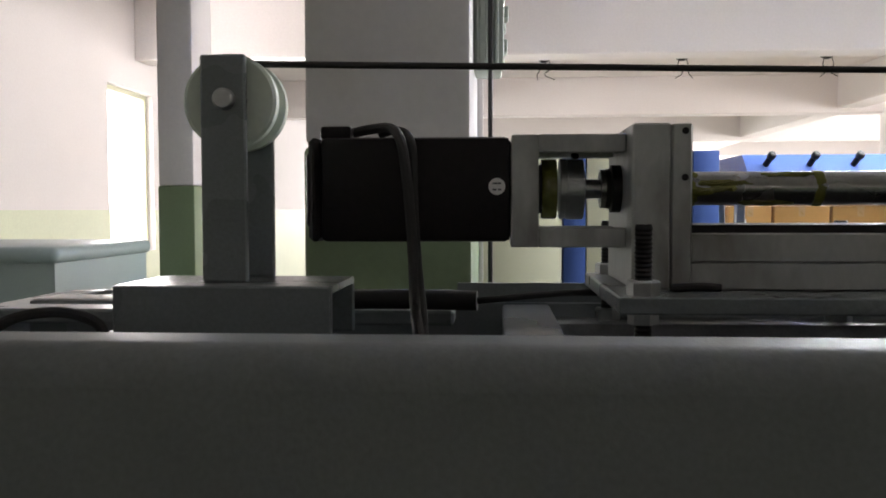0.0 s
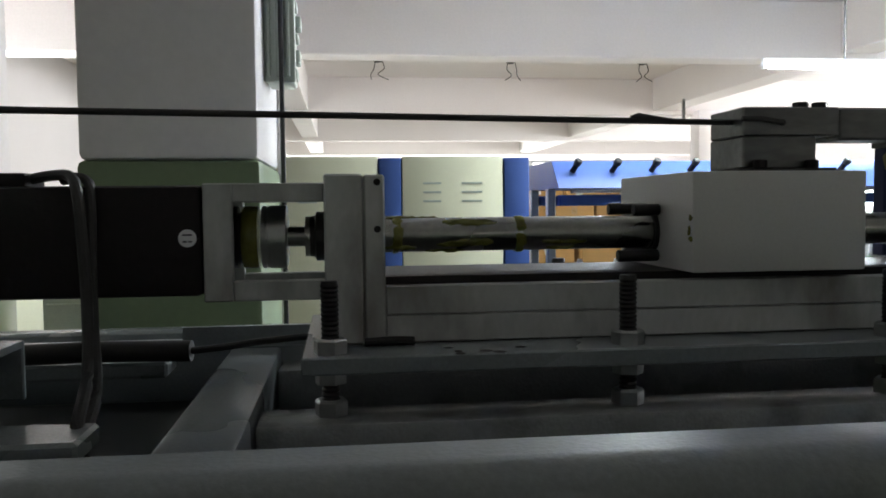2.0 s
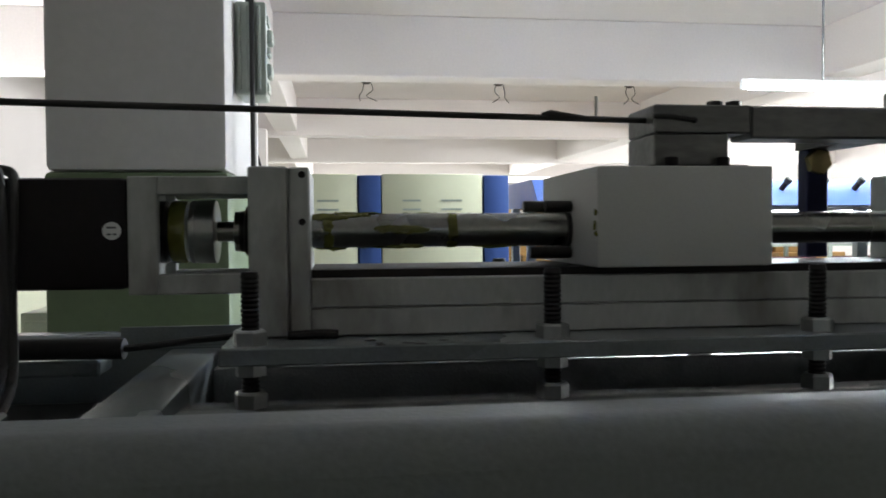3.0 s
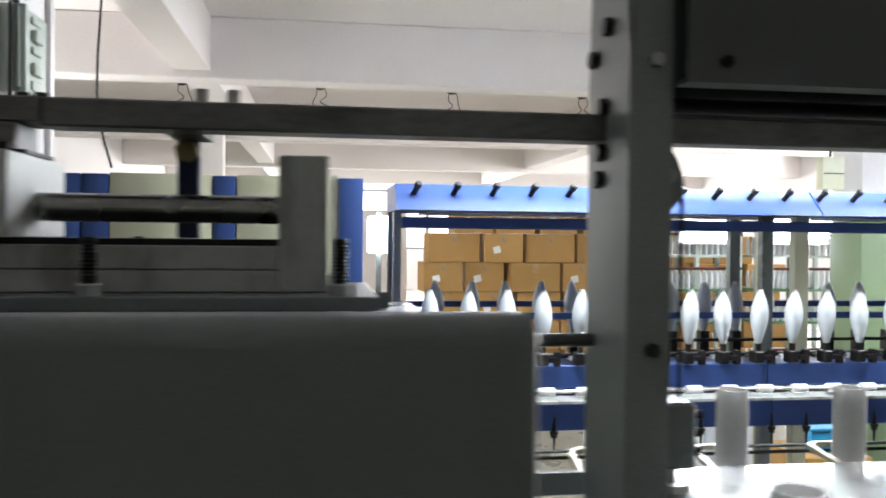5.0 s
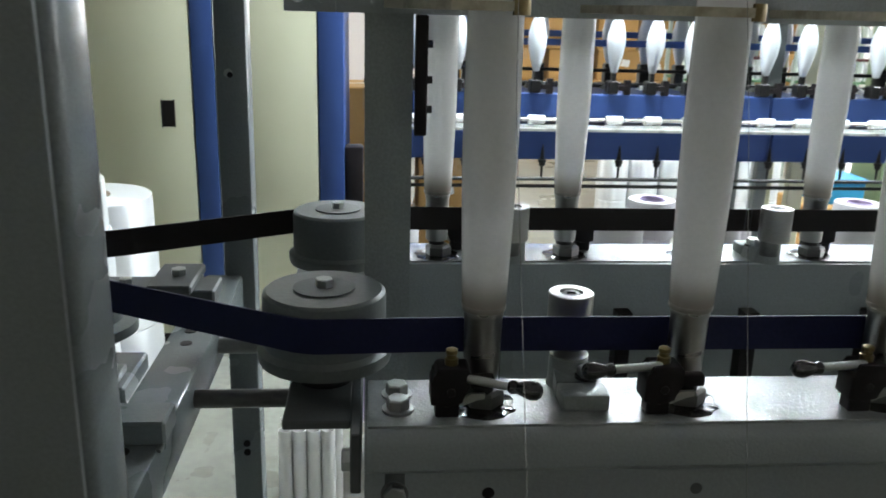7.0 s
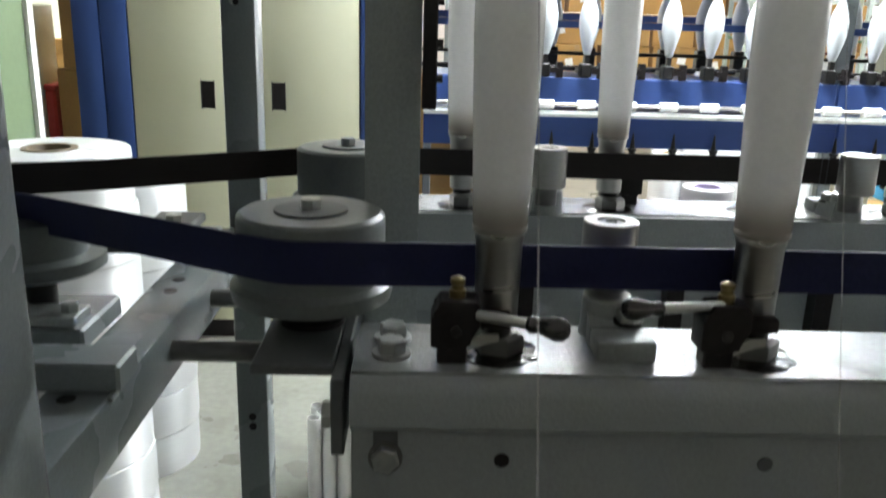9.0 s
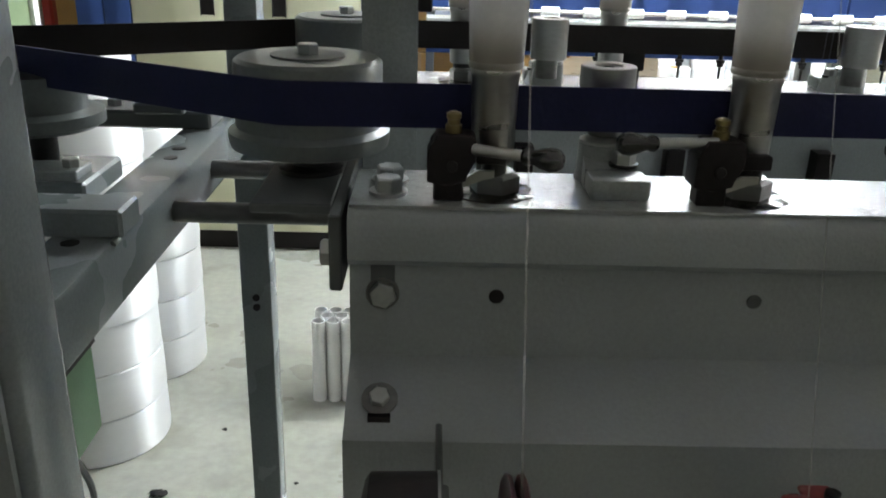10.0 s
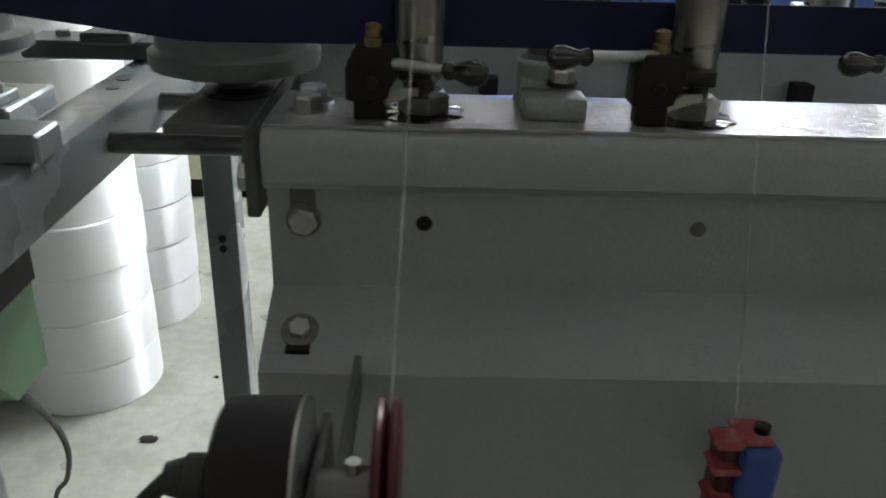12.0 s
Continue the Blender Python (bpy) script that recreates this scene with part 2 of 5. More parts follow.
def cyl(bm, p0, p1, r, seg=20, chamfer=0.0):
    d = (Vector(p1) - Vector(p0)).length
    c = chamfer
    prof = [(0, r - c), (c, r), (d - c, r), (d, r - c)] if c else [(0, r), (d, r)]
    lathe(bm, p0, Vector(p1) - Vector(p0), prof, seg)


def hexa(bm, base, axis, r, h):
    lathe(bm, base, axis, [(0, r), (h * 0.86, r), (h, r * 0.88)], 6)


def sweep(bm, points, r, seg=8, smooth_steps=6):
    """A round cord through points."""
    pts = [Vector(p) for p in points]
    if len(pts) > 2 and smooth_steps > 1:
        path = []
        for i in range(len(pts) - 1):
            p0, p1, p2, p3 = pts[max(i - 1, 0)], pts[i], pts[i + 1], pts[min(i + 2, len(pts) - 1)]
            for k in range(smooth_steps):
                t = k / smooth_steps
                path.append(0.5 * ((2 * p1) + (p2 - p0) * t + (2 * p0 - 5 * p1 + 4 * p2 - p3) * t * t + (3 * p1 - p0 - 3 * p2 + p3) * t ** 3))
        path.append(pts[-1])
    else:
        path = pts
    rings = []
    for i, p in enumerate(path):
        t = (path[min(i + 1, len(path) - 1)] - path[max(i - 1, 0)]).normalized()
        ref = Vector((0.2, 0.9, 0.35)) if abs(t.y) < 0.85 else Vector((1, 0, 0.2))
        u = t.cross(ref).normalized()
        w = t.cross(u)
        rings.append([bm.verts.new(p + (u * math.cos(k * math.tau / seg) + w * math.sin(k * math.tau / seg)) * r) for k in range(seg)])
    for p, q in zip(rings, rings[1:]):
        for k in range(seg):
            bm.faces.new((p[k], p[(k + 1) % seg], q[(k + 1) % seg], q[k]))
    bm.faces.new(rings[0])
    bm.faces.new(rings[-1])


def ribbon(bm, points, z0, z1, thick):
    """A flat upright band that follows points (x, y)."""
    pts = [Vector((x, y, 0)) for x, y in points]
    rows = []
    for i, p in enumerate(pts):
        t = (pts[min(i + 1, len(pts) - 1)] - pts[max(i - 1, 0)]).normalized()
        nrm = Vector((-t.y, t.x, 0)) * thick / 2
        rows.append([bm.verts.new(p + s * nrm + Vector((0, 0, z))) for s, z in ((-1, z0), (1, z0), (1, z1), (-1, z1))])
    for p, q in zip(rows, rows[1:]):
        for k in range(4):
            bm.faces.new((p[k], p[(k + 1) % 4], q[(k + 1) % 4], q[k]))
    bm.faces.new(rows[0])
    bm.faces.new(rows[-1])


def profile_x(bm, pts, x0, x1):
    """A closed outline of (y, z) drawn out along x."""
    a = [bm.verts.new((x0, y, z)) for y, z in pts]
    b = [bm.verts.new((x1, y, z)) for y, z in pts]
    n = len(pts)
    for k in range(n):
        bm.faces.new((a[k], a[(k + 1) % n], b[(k + 1) % n], b[k]))
    bm.faces.new(a)
    bm.faces.new(b)


def thing(name, label, category, at=(0, 0, 0), group="", kind=""):
    ob = new(name)
    ob.location = at
    ob.empty_display_size = 0.05
    offset[ob] = Vector(at)
    return tagged(ob, label, category, group, kind)


def finish(name, bm, mat, smooth=True):
    bmesh.ops.recalc_face_normals(bm, faces=bm.faces[:])
    me = bpy.data.meshes.new(name)
    bm.to_mesh(me)
    bm.free()
    me.materials.append(mat)
    if smooth:
        me.shade_smooth()
        me.set_sharp_from_angle(angle=radians(35))
    return me


def part(name, bm, mat, parent, label="", origin=None, smooth=True):
    """One mesh under a thing or a part; its vertices are given in the place's own metres."""
    o = Vector(origin) if origin is not None else offset[parent]
    bm.transform(Matrix.Translation(-o))
    ob = new(name, finish(name, bm, mat, smooth))
    ob.parent = parent
    ob.location = o - offset[parent]
    offset[ob] = o
    return tagged(ob, label)


def solid(name, bm, mat, label="", category="", group="", kind="", smooth=True):
    ob = new(name, finish(name, bm, mat, smooth))
    offset[ob] = Vector((0, 0, 0))
    return tagged(ob, label, category, group, kind)


def B():
    return bmesh.new()


def boxes(*items):
    bm = B()
    for it in items:
        box(bm, *it)
    return bm


def one(fn, *args, **kw):
    bm = B()
    fn(bm, *args, **kw)
    return bm


# ---- room ----
X0, X1, Y0, Y1, H = -4.0, 9.5, -7.0, 22.0, 3.25
solid("floor", boxes((X0 - 0.2, X1 + 0.2, Y0 - 0.2, Y1 + 0.2, -0.12, 0)), FLOOR, "pale speckled terrazzo floor with stains", "floor", kind="structure")
solid("ceiling", boxes((X0 - 0.2, X1 + 0.2, Y0 - 0.2, Y1 + 0.2, H, H + 0.15)), CEIL, "white painted concrete ceiling", "ceiling", kind="structure")


def beam(name, *b):
    solid(name, boxes((*b, 0.008, 1)), CEIL, "white painted concrete ceiling beam", "beam", kind="structure")


for yb in (6.6, 11.1, 15.6, 20.1):
    beam("ceiling_beam", X0, X1, yb, yb + 0.3, 2.74, H)
for xb, wide in ((-1.54, 0.30), (3.6, 0.34)):
    for ya, yc in ((-7.0, 6.6), (6.9, 11.1), (11.4, 15.6), (15.9, 20.1)):
        beam("ceiling_beam", xb, xb + wide, ya, yc, 2.8, H)
beam("ceiling_beam", X0, -1.54, 3.4, 3.65, 2.6, H)

# Unseen dark band, added to cut the light bounced from behind the camera.
solid("dado_south", boxes((X0, X1, Y0, Y0 + 0.006, 0, 1.57)), DADO, "dark green band added to the unseen wall to soak up bounce light", "dado", kind="structure")
solid("wall_south", boxes((X0, X1, Y0 - 0.2, Y0, 0, H)), WALL, "white painted wall", "wall", kind="structure")
# far wall with a band of windows
solid("wall_north", boxes((X0, X1, Y1, Y1 + 0.2, 0, 1.1), (X0, X1, Y1, Y1 + 0.2, 2.7, H), (X0, -3.0, Y1, Y1 + 0.2, 1.1, 2.7), (8.0, X1, Y1, Y1 + 0.2, 1.1, 2.7)),
      WALL, "white painted wall with a band of windows", "wall", kind="structure", smooth=False)
solid("wall_east", boxes((X1, X1 + 0.2, Y0, Y1, 0, 1.1), (X1, X1 + 0.2, Y0, Y1, 2.7, H), (X1, X1 + 0.2, Y0, 3.0, 1.1, 2.7), (X1, X1 + 0.2, 15.0, Y1, 1.1, 2.7)),
      WALL, "white painted wall with a band of windows", "wall", kind="structure", smooth=False)
solid("wall_west", boxes((X0 - 0.2, X0, Y0, 6.08, 0, H), (X0 - 0.2, X0, 6.95, Y1, 0, H), (X0 - 0.2, X0, 6.08, 6.95, 0, 1.1), (X0 - 0.2, X0, 6.08, 6.95, 2.48, H)),
      WALL, "white painted wall with a window opening", "wall", kind="structure", smooth=False)
# Paint lightened to stand for the bright foliage pane low in this wall.
solid("dado_west", boxes((X0, X0 + 0.006, Y0, 6.08, 0, 1.46), (X0, X0 + 0.006, 6.95, Y1, 0, 1.46), (X0, X0 + 0.006, 6.08, 6.95, 0, 1.1)), DADO_LIGHT, "pale green dado, lightened to stand for a bright window pane", "dado", kind="structure", smooth=False)
for k in range(6):
    x = -3.0 + k * 11 / 6
    w = thing("window_%d" % (k + 1), "bright steel framed window in the far wall", "window", (x, Y1, 1.1), kind="structure")
    x2 = x + 11 / 6
    part("window_frame", boxes((x, x + 0.05, Y1 + 0.02, Y1 + 0.08, 1.1, 2.7), (x2 - 0.05, x2, Y1 + 0.02, Y1 + 0.08, 1.1, 2.7), (x + 0.05, x2 - 0.05, Y1 + 0.02, Y1 + 0.08, 2.64, 2.7),
                               (x + 0.05, x2 - 0.05, Y1 + 0.02, Y1 + 0.08, 1.1, 1.16), ((x + x2) / 2 - 0.02, (x + x2) / 2 + 0.02, Y1 + 0.02, Y1 + 0.08, 1.16, 2.64)), GREY, w, smooth=False)
w = thing("window_7", "bright window with a cream curtain edge", "window", (X0, 6.5, 1.1), kind="structure")
part("window_frame", boxes((X0 - 0.12, X0 - 0.06, 6.08, 6.12, 1.1, 2.48), (X0 - 0.12, X0 - 0.06, 6.91, 6.95, 1.1, 2.48), (X0 - 0.12, X0 - 0.06, 6.12, 6.91, 2.44, 2.48), (X0 - 0.12, X0 - 0.06, 6.12, 6.91, 1.1, 1.14)), BEIGE, w, smooth=False)
solid("backdrop_north", boxes((-6, 12, Y1 + 1.2, Y1 + 1.25, -1, 6)), BACKDROP, "bright hazy daylight outside", "backdrop", kind="structure")
solid("backdrop_east", boxes((X1 + 1.2, X1 + 1.25, -2, 20, -1, 6)), BACKDROP, "bright hazy daylight outside", "backdrop", kind="structure")
solid("backdrop_west", boxes((X0 - 1.25, X0 - 1.2, 3, 10, -1, 5)), DAY_GLOW, "bright hazy daylight outside", "backdrop", kind="structure")


def column(name, x0, x1, y0, y1, dado):
    c = thing(name, "white painted square column with a green dado", "column", ((x0 + x1) / 2, (y0 + y1) / 2, 0), kind="structure")
    part("shaft", boxes((x0, x1, y0, y1, dado, 2.8, 0.012, 2)), WALL, c)
    part("dado", boxes((x0 - 0.003, x1 + 0.003, y0 - 0.003, y1 + 0.003, 0, dado, 0.012, 2)), DADO, c, "dark green painted lower part")


column("column", -1.245, -0.945, 1.10, 1.55, 1.57)
column("column", -2.47, -2.30, 3.38, 3.65, 1.57)
column("column", 3.04, 3.34, 4.3, 4.62, 1.57)
column("column", 4.2, 4.55, 10.9, 11.2, 1.57)
column("column", -1.98, -1.63, 10.8, 11.1, 1.57)

# ---- headstock of the spindle machine ----
hs = thing("machine_headstock", "grey painted steel headstock frame of the winding machine", "machine", (-0.75, 0.15, 0))
bm = B()
box(bm, -1.42, -0.214, -0.138, -0.134, 0.10, 1.399)
arc = [(-0.125 + 0.013 * math.cos(a), 1.399 + 0.013 * math.sin(a)) for a in (radians(180 - 10 * k) for k in range(10))]
inner = [(-0.125 + 0.009 * math.cos(a), 1.399 + 0.009 * math.sin(a)) for a in (radians(180 - 10 * k) for k in range(10))]
profile_x(bm, arc + [(-0.108, 1.412), (-0.108, 1.408)] + inner[::-1], -1.42, -0.214)
part("front_cover", bm, COVER, hs, "dark grey folded sheet cover")
part("front_column", boxes((-0.246, -0.209, -0.131, -0.081, 0.02, 1.408, 0.007, 3)), GREY, hs)
part("front_column", boxes((-1.34, -1.30, -0.131, -0.081, 0.02, 1.375, 0.006, 3)), GREY, hs)
rear = part("rear_post", boxes((-0.243, -0.208, 0.421, 0.456, 0.02, 1.372, 0.004, 2)), GREY, hs)
for z in (0.72, 0.732):
    part("bolt_hole", one(cyl, (-0.2255, 0.4205, z), (-0.2255, 0.4185, z), 0.0042, 12), BLACK, rear)
part("bolt_hole", one(cyl, (-0.2285, 0.4205, 1.178), (-0.2285, 0.4185, 1.178), 0.0046, 14), ZINC, rear)
part("bolt_hole", one(cyl, (-0.2265, 0.4186, 1.1765), (-0.2265, 0.4180, 1.1765), 0.0032, 12), BLACK, rear)
part("rear_post", boxes((-1.34, -1.30, 0.421, 0.456, 0.02, 1.372, 0.004, 2)), GREY, hs)
part("upper_crossbar", boxes((-0.246, -0.206, -0.081, 0.421, 1.328, 1.372, 0.005, 2)), GREY, hs)
low = part("lower_crossbar", boxes((-0.264, -0.222, -0.081, 0.421, 0.906, 0.95, 0.004, 2)), GREY, hs)
for x, y in ((-0.243, 0.215), (-0.245, 0.245), (-0.246, 0.02), (-0.246, 0.36)):
    part("bolt_hole", one(cyl, (x, y, 0.9495), (x, y, 0.9506), 0.0055, 16), BLACK, low)
part("lower_crossbar", boxes((-0.264, -0.222, -0.081, 0.421, 0.12, 0.16, 0.004, 2)), GREY, hs)
part("lower_rail", boxes((-1.30, -0.246, 0.426, 0.452, 0.12, 0.16, 0.004, 2)), GREY, hs)
# top frame
part("top_rail", boxes((-1.30, -0.246, -0.131, -0.075, 1.335, 1.378, 0.004, 2)), GREY, hs)
part("top_rail", boxes((-1.30, -0.246, 0.30, 0.35, 1.335, 1.378, 0.004, 2)), GREY, hs)
part("top_rail", boxes((-1.30, -0.246, 0.415, 0.456, 1.330, 1.374, 0.006, 2)), GREY, hs)
for x, wide in ((-1.15, 0.062), (-0.893, 0.039), (-0.30, 0.062)):
    part("top_crossbar", boxes((x, x + wide, -0.075, 0.30, 1.337, 1.3765, 0.003, 2)), GREY, hs)
for y0, y1 in ((0.083, 0.123), (0.242, 0.282)):
    part("stud_rail", boxes((-0.853, -0.30, y0, y1, 1.335, 1.3690, 0.003, 2)), RAIL_TOP, hs, "glossy grey rail")
for y0, y1 in ((0.035, 0.075), (0.24, 0.275)):
    part("slotted_strip", boxes((-1.30, -0.93, y0, y1, 1.366, 1.3775, 0.002, 1)), GREY, hs)
part("inner_panel", boxes((-0.93, -0.246, 0.2995, 0.3035, 1.378, 1.3938)), GREY, hs)
part("gusset_plate", boxes((-1.34, -1.30, -0.081, 0.421, 1.0, 1.372)), GREY, hs)
# Added sheet closes the view through the headstock and keeps its inside dark.
part("belly_tray", boxes((-1.30, -0.248, -0.131, 0.415, 1.322, 1.328)), GREY_DARK, hs, "dark sheet added to keep the inside of the headstock dark")
part("rear_cover", boxes((-1.30, -0.66, 0.452, 0.456, 0.35, 1.10)), GREY_DARK, hs)
part("spacer_rod", one(cyl, (-0.222, 0.146, 0.928), (-0.088, 0.146, 0.928), 0.0080, 20), STEEL_GREY, hs, "steel spacer rod")
part("spacer_rod", one(cyl, (-0.222, 0.262, 0.928), (-0.088, 0.262, 0.928), 0.0080, 20), STEEL_GREY, hs, "steel spacer rod")
part("spacer_rod", one(cyl, (-0.206, 0.19, 1.360), (-0.078, 0.19, 1.360), 0.0060, 16), STEEL_GREY, hs, "steel spacer rod")
part("clamp_block", boxes((-0.315, -0.2175, 0.028, 0.062, 0.950, 0.968, 0.002, 1)), GREY, hs)
part("weld_bead", one(sweep, [(-0.2215, 0.022, 0.9495), (-0.2205, 0.026, 0.9505), (-0.2215, 0.031, 0.9495)], 0.0022, 8, 3), ZINC, hs)

# tension roller on the lower crossbar
tr = thing("tension_roller", "grey flanged belt tension roller on a bracket", "pulley", (-0.305, 0.128, 0.95))
part("roller", one(lathe, (-0.305, 0.128, 0.994), (0, 0, 1), [(0, 0.02), (0.001, 0.040), (0.004, 0.045), (0.012, 0.045), (0.014, 0.034), (0.038, 0.034), (0.040, 0.02)], 40), PULLEY, tr)
part("axle", one(cyl, (-0.305, 0.128, 0.968), (-0.305, 0.128, 0.996), 0.011, 16), STEEL_DARK, tr)
part("bracket", boxes((-0.345, -0.262, 0.088, 0.160, 0.950, 0.966, 0.002, 1)), GREY, tr)
part("clamp_plate", boxes((-0.325, -0.268, 0.092, 0.120, 0.966, 0.973, 0.001, 1)), GREY_LIGHT, tr)
part("bolt", one(hexa, (-0.276, 0.105, 0.973), (0, 0, 1), 0.006, 0.006), ZINC, tr)
bk = thing("belt_bracket", "grey adjusting bracket bolted on the crossbar", "bracket", (-0.29, 0.33, 0.95))
# Plate and slider take the darker grey for the shadow they lie in.
part("plate", boxes((-0.36, -0.235, 0.315, 0.365, 0.950, 0.966, 0.002, 1)), GREY_DARK, bk)
part("slider", boxes((-0.30, -0.255, 0.30, 0.38, 0.966, 0.976, 0.002, 1)), GREY_DARK, bk)
part("bolt", one(hexa, (-0.275, 0.34, 0.976), (0, 0, 1), 0.008, 0.007), ZINC, bk)
part("bolt", one(hexa, (-0.33, 0.34, 0.966), (0, 0, 1), 0.007, 0.006), ZINC, bk)

# green gear motor hung under the crossbar
gm = thing("gear_motor", "small green gear motor with a black terminal box", "motor", (-0.315, 0.065, 0.771))
bm = B()
profile_x(bm, [(0.060, 0.824), (0.060, 0.776), (0.080, 0.751), (0.13, 0.751), (0.13, 0.824)], -0.362, -0.291)
part("housing", bm, GREEN, gm)
part("terminal_box", boxes((-0.362, -0.287, 0.058, 0.132, 0.824, 0.862, 0.003, 1)), BLACK, gm, "black terminal box")
part("hanger", boxes((-0.337, -0.317, 0.08, 0.11, 0.862, 0.95)), GREY, gm)
part("screw", one(cyl, (-0.302, 0.061, 0.812), (-0.302, 0.0585, 0.812), 0.003, 10), BLACK, gm)
part("cable", one(sweep, [(-0.318, 0.12, 0.756), (-0.325, 0.14, 0.719), (-0.356, 0.22, 0.644), (-0.396, 0.32, 0.543), (-0.444, 0.42, 0.43), (-0.497, 0.50, 0.322), (-0.551, 0.56, 0.236), (-0.60, 0.62, 0.06), (-0.66, 0.68, 0.005), (-0.9, 0.75, 0.005)], 0.0036), RUBBER, gm, "black cable")

# ---- spindle rails ----


def spindle_rail(name, mirror):
    r = thing(name, "grey folded steel spindle rail with glossy worn top", "machine rail", (1.0, 0.0 if not mirror else 0.352, 0))
    def q(y):
        return 0.352 - y if mirror else y
    out = [(-0.030, 0.963), (-0.037, 0.964), (-0.0405, 0.968), (-0.0405, 0.985), (-0.038, 0.991), (-0.033, 0.9945), (0.034, 0.9945), (0.034, 0.90), (0.030, 0.90), (0.030, 0.955), (-0.026, 0.955), (-0.026, 0.905), (-0.0765, 0.882), (-0.0765, 0.60), (-0.0805, 0.60), (-0.0805, 0.884), (-0.030, 0.907)]
    part("rail_body", one(profile_x, [(q(y), z) for y, z in out], -0.076, 2.6), RAIL, r)
    ys = sorted((q(-0.04), q(0.034)))
    part("top_plate", boxes((-0.0755, 2.6, ys[0] + 0.006, ys[1], 0.9945, 0.9962)), RAIL_TOP, r)
    return r


fr = spindle_rail("spindle_rail", False)
br = spindle_rail("spindle_rail", True)
for x in (-0.058,):
    part("bolt", one(hexa, (x, -0.030, 0.945), (0, -1, 0), 0.0078, 0.006), ZINC, fr, "zinc plated bolt")
    part("washer", one(cyl, (x, -0.030, 0.945), (x, -0.0315, 0.945), 0.0092, 24), STEEL_GREY, fr)
    part("slot", boxes((x - 0.0065, x + 0.0065, -0.0306, -0.0300, 0.942, 0.963)), GREY_DARK, fr, "adjusting slot")
    part("washer", one(cyl, (x, -0.0575, 0.8945), (x, -0.0582, 0.8958), 0.0098, 24), STEEL_GREY, fr)
    part("bolt", one(hexa, (x, -0.058, 0.8955), (0, -0.42, 0.9), 0.0058, 0.004), ZINC, fr, "zinc plated bolt")
    part("slot", boxes((x - 0.0058, x + 0.0062, -0.0705, -0.0660, 0.8885, 0.8915)), BLACK, fr, "adjusting slot")
for k in range(10):
    x = 0.004 + 0.142 * k
    # Second disc is greyer, for the light that shows through that hole.
    part("bolt_hole", one(cyl, (x, -0.0304, 0.944), (x, -0.0300, 0.944), 0.0042, 20), BLACK if k != 1 else GREY_DARK, fr)
for x, y, w in ((-0.042, -0.0740, 0.0028), (0.030, -0.0640, 0.0012)):
    bm = B()
    bmesh.ops.create_cube(bm, size=1.0, matrix=Matrix.Translation((x, y, 0.9056 + (y + 0.026) * 0.455 - 0.0003)) @ Matrix.Rotation(radians(24.5), 4, "X") @ Matrix.Rotation(radians(-20), 4, "Z") @ Matrix.Diagonal((w * 2, 0.0009, 0.0006, 1)))
    part("paint_chip", bm, BLACK, fr, "dark chip in the paint")
for y in (-0.012, 0.010):
    part("bolt", one(hexa, (-0.056, y, 0.998), (0, 0, 1), 0.0078, 0.0075), ZINC, fr, "zinc plated bolt")
    part("washer", one(cyl, (-0.056, y, 0.996), (-0.056, y, 0.998), 0.0105, 24), ZINC, fr)
for k in range(12):
    x = 0.055 + 0.14 * k
    part("support_lug", boxes((x - 0.008, x + 0.008, 0.300, 0.3185, 0.86, 0.945)), BLACK, br)
part("end_plate", boxes((-0.087, -0.080, -0.030, 0.13, 0.945, 0.9885, 0.001, 1)), GREY_DARK, fr)
part("end_shelf", boxes((-0.132, -0.087, -0.012, 0.13, 0.9825, 0.9885, 0.001, 1)), GREY_DARK, fr)
part("bolt", one(hexa, (-0.087, -0.015, 0.962), (-1, 0, 0), 0.008, 0.006), ZINC, fr)
part("end_plate", boxes((-0.087, -0.080, 0.222, 0.382, 0.945, 0.9885, 0.001, 1)), GREY_DARK, br)
part("end_shelf", boxes((-0.150, -0.087, 0.222, 0.364, 0.9825, 0.9885, 0.001, 1)), GREY_DARK, br)

# ---- middle post and top housing ----
post = thing("machine_post", "light grey steel post with a row of bolts", "machine post", (-0.06, 0.155, 0))
bm = B()
profile_x(bm, [(0.107, 0.02), (0.107, 1.58), (0.125, 1.80), (0.19, 1.80), (0.205, 1.58), (0.205, 0.02)], -0.079, -0.075)
box(bm, -0.075, -0.044, 0.107, 0.111, 0.02, 1.78)
box(bm, -0.075, -0.044, 0.201, 0.205, 0.02, 1.78)
part("channel", bm, GREY_LIGHT, post)
for y, z in ((0.168, 1.497), (0.164, 1.519), (0.16, 1.556), (0.185, 1.60), (0.15, 1.62)):
    part("bolt", one(hexa, (-0.079, y, z), (-1, 0, 0), 0.0075, 0.007), STEEL_DARK, post)
for z in (1.362, 1.585):
    part("bolt", one(hexa, (-0.058, 0.107, z), (0, -1, 0), 0.006, 0.006), ZINC if z > 1.5 else STEEL_DARK, post)
th = thing("top_housing", "dark grey sheet steel housing along the machine top", "machine cover", (1.2, 0.17, 1.56))
bm = B()
profile_x(bm, [(0.088, 1.566), (0.088, 1.86), (0.265, 1.86), (0.265, 1.566), (0.261, 1.566), (0.261, 1.856), (0.092, 1.856), (0.092, 1.570), (0.112, 1.570), (0.112, 1.566)], -0.040, 2.6)
part("housing", bm, GREY_DARK, th)
for y, z, r in ((0.150, 1.572, 0.007), (0.235, 1.572, 0.007)):
    part("guide_bar", one(cyl, (-0.04, y, z), (2.6, y, z), r, 14), BLACK, th)
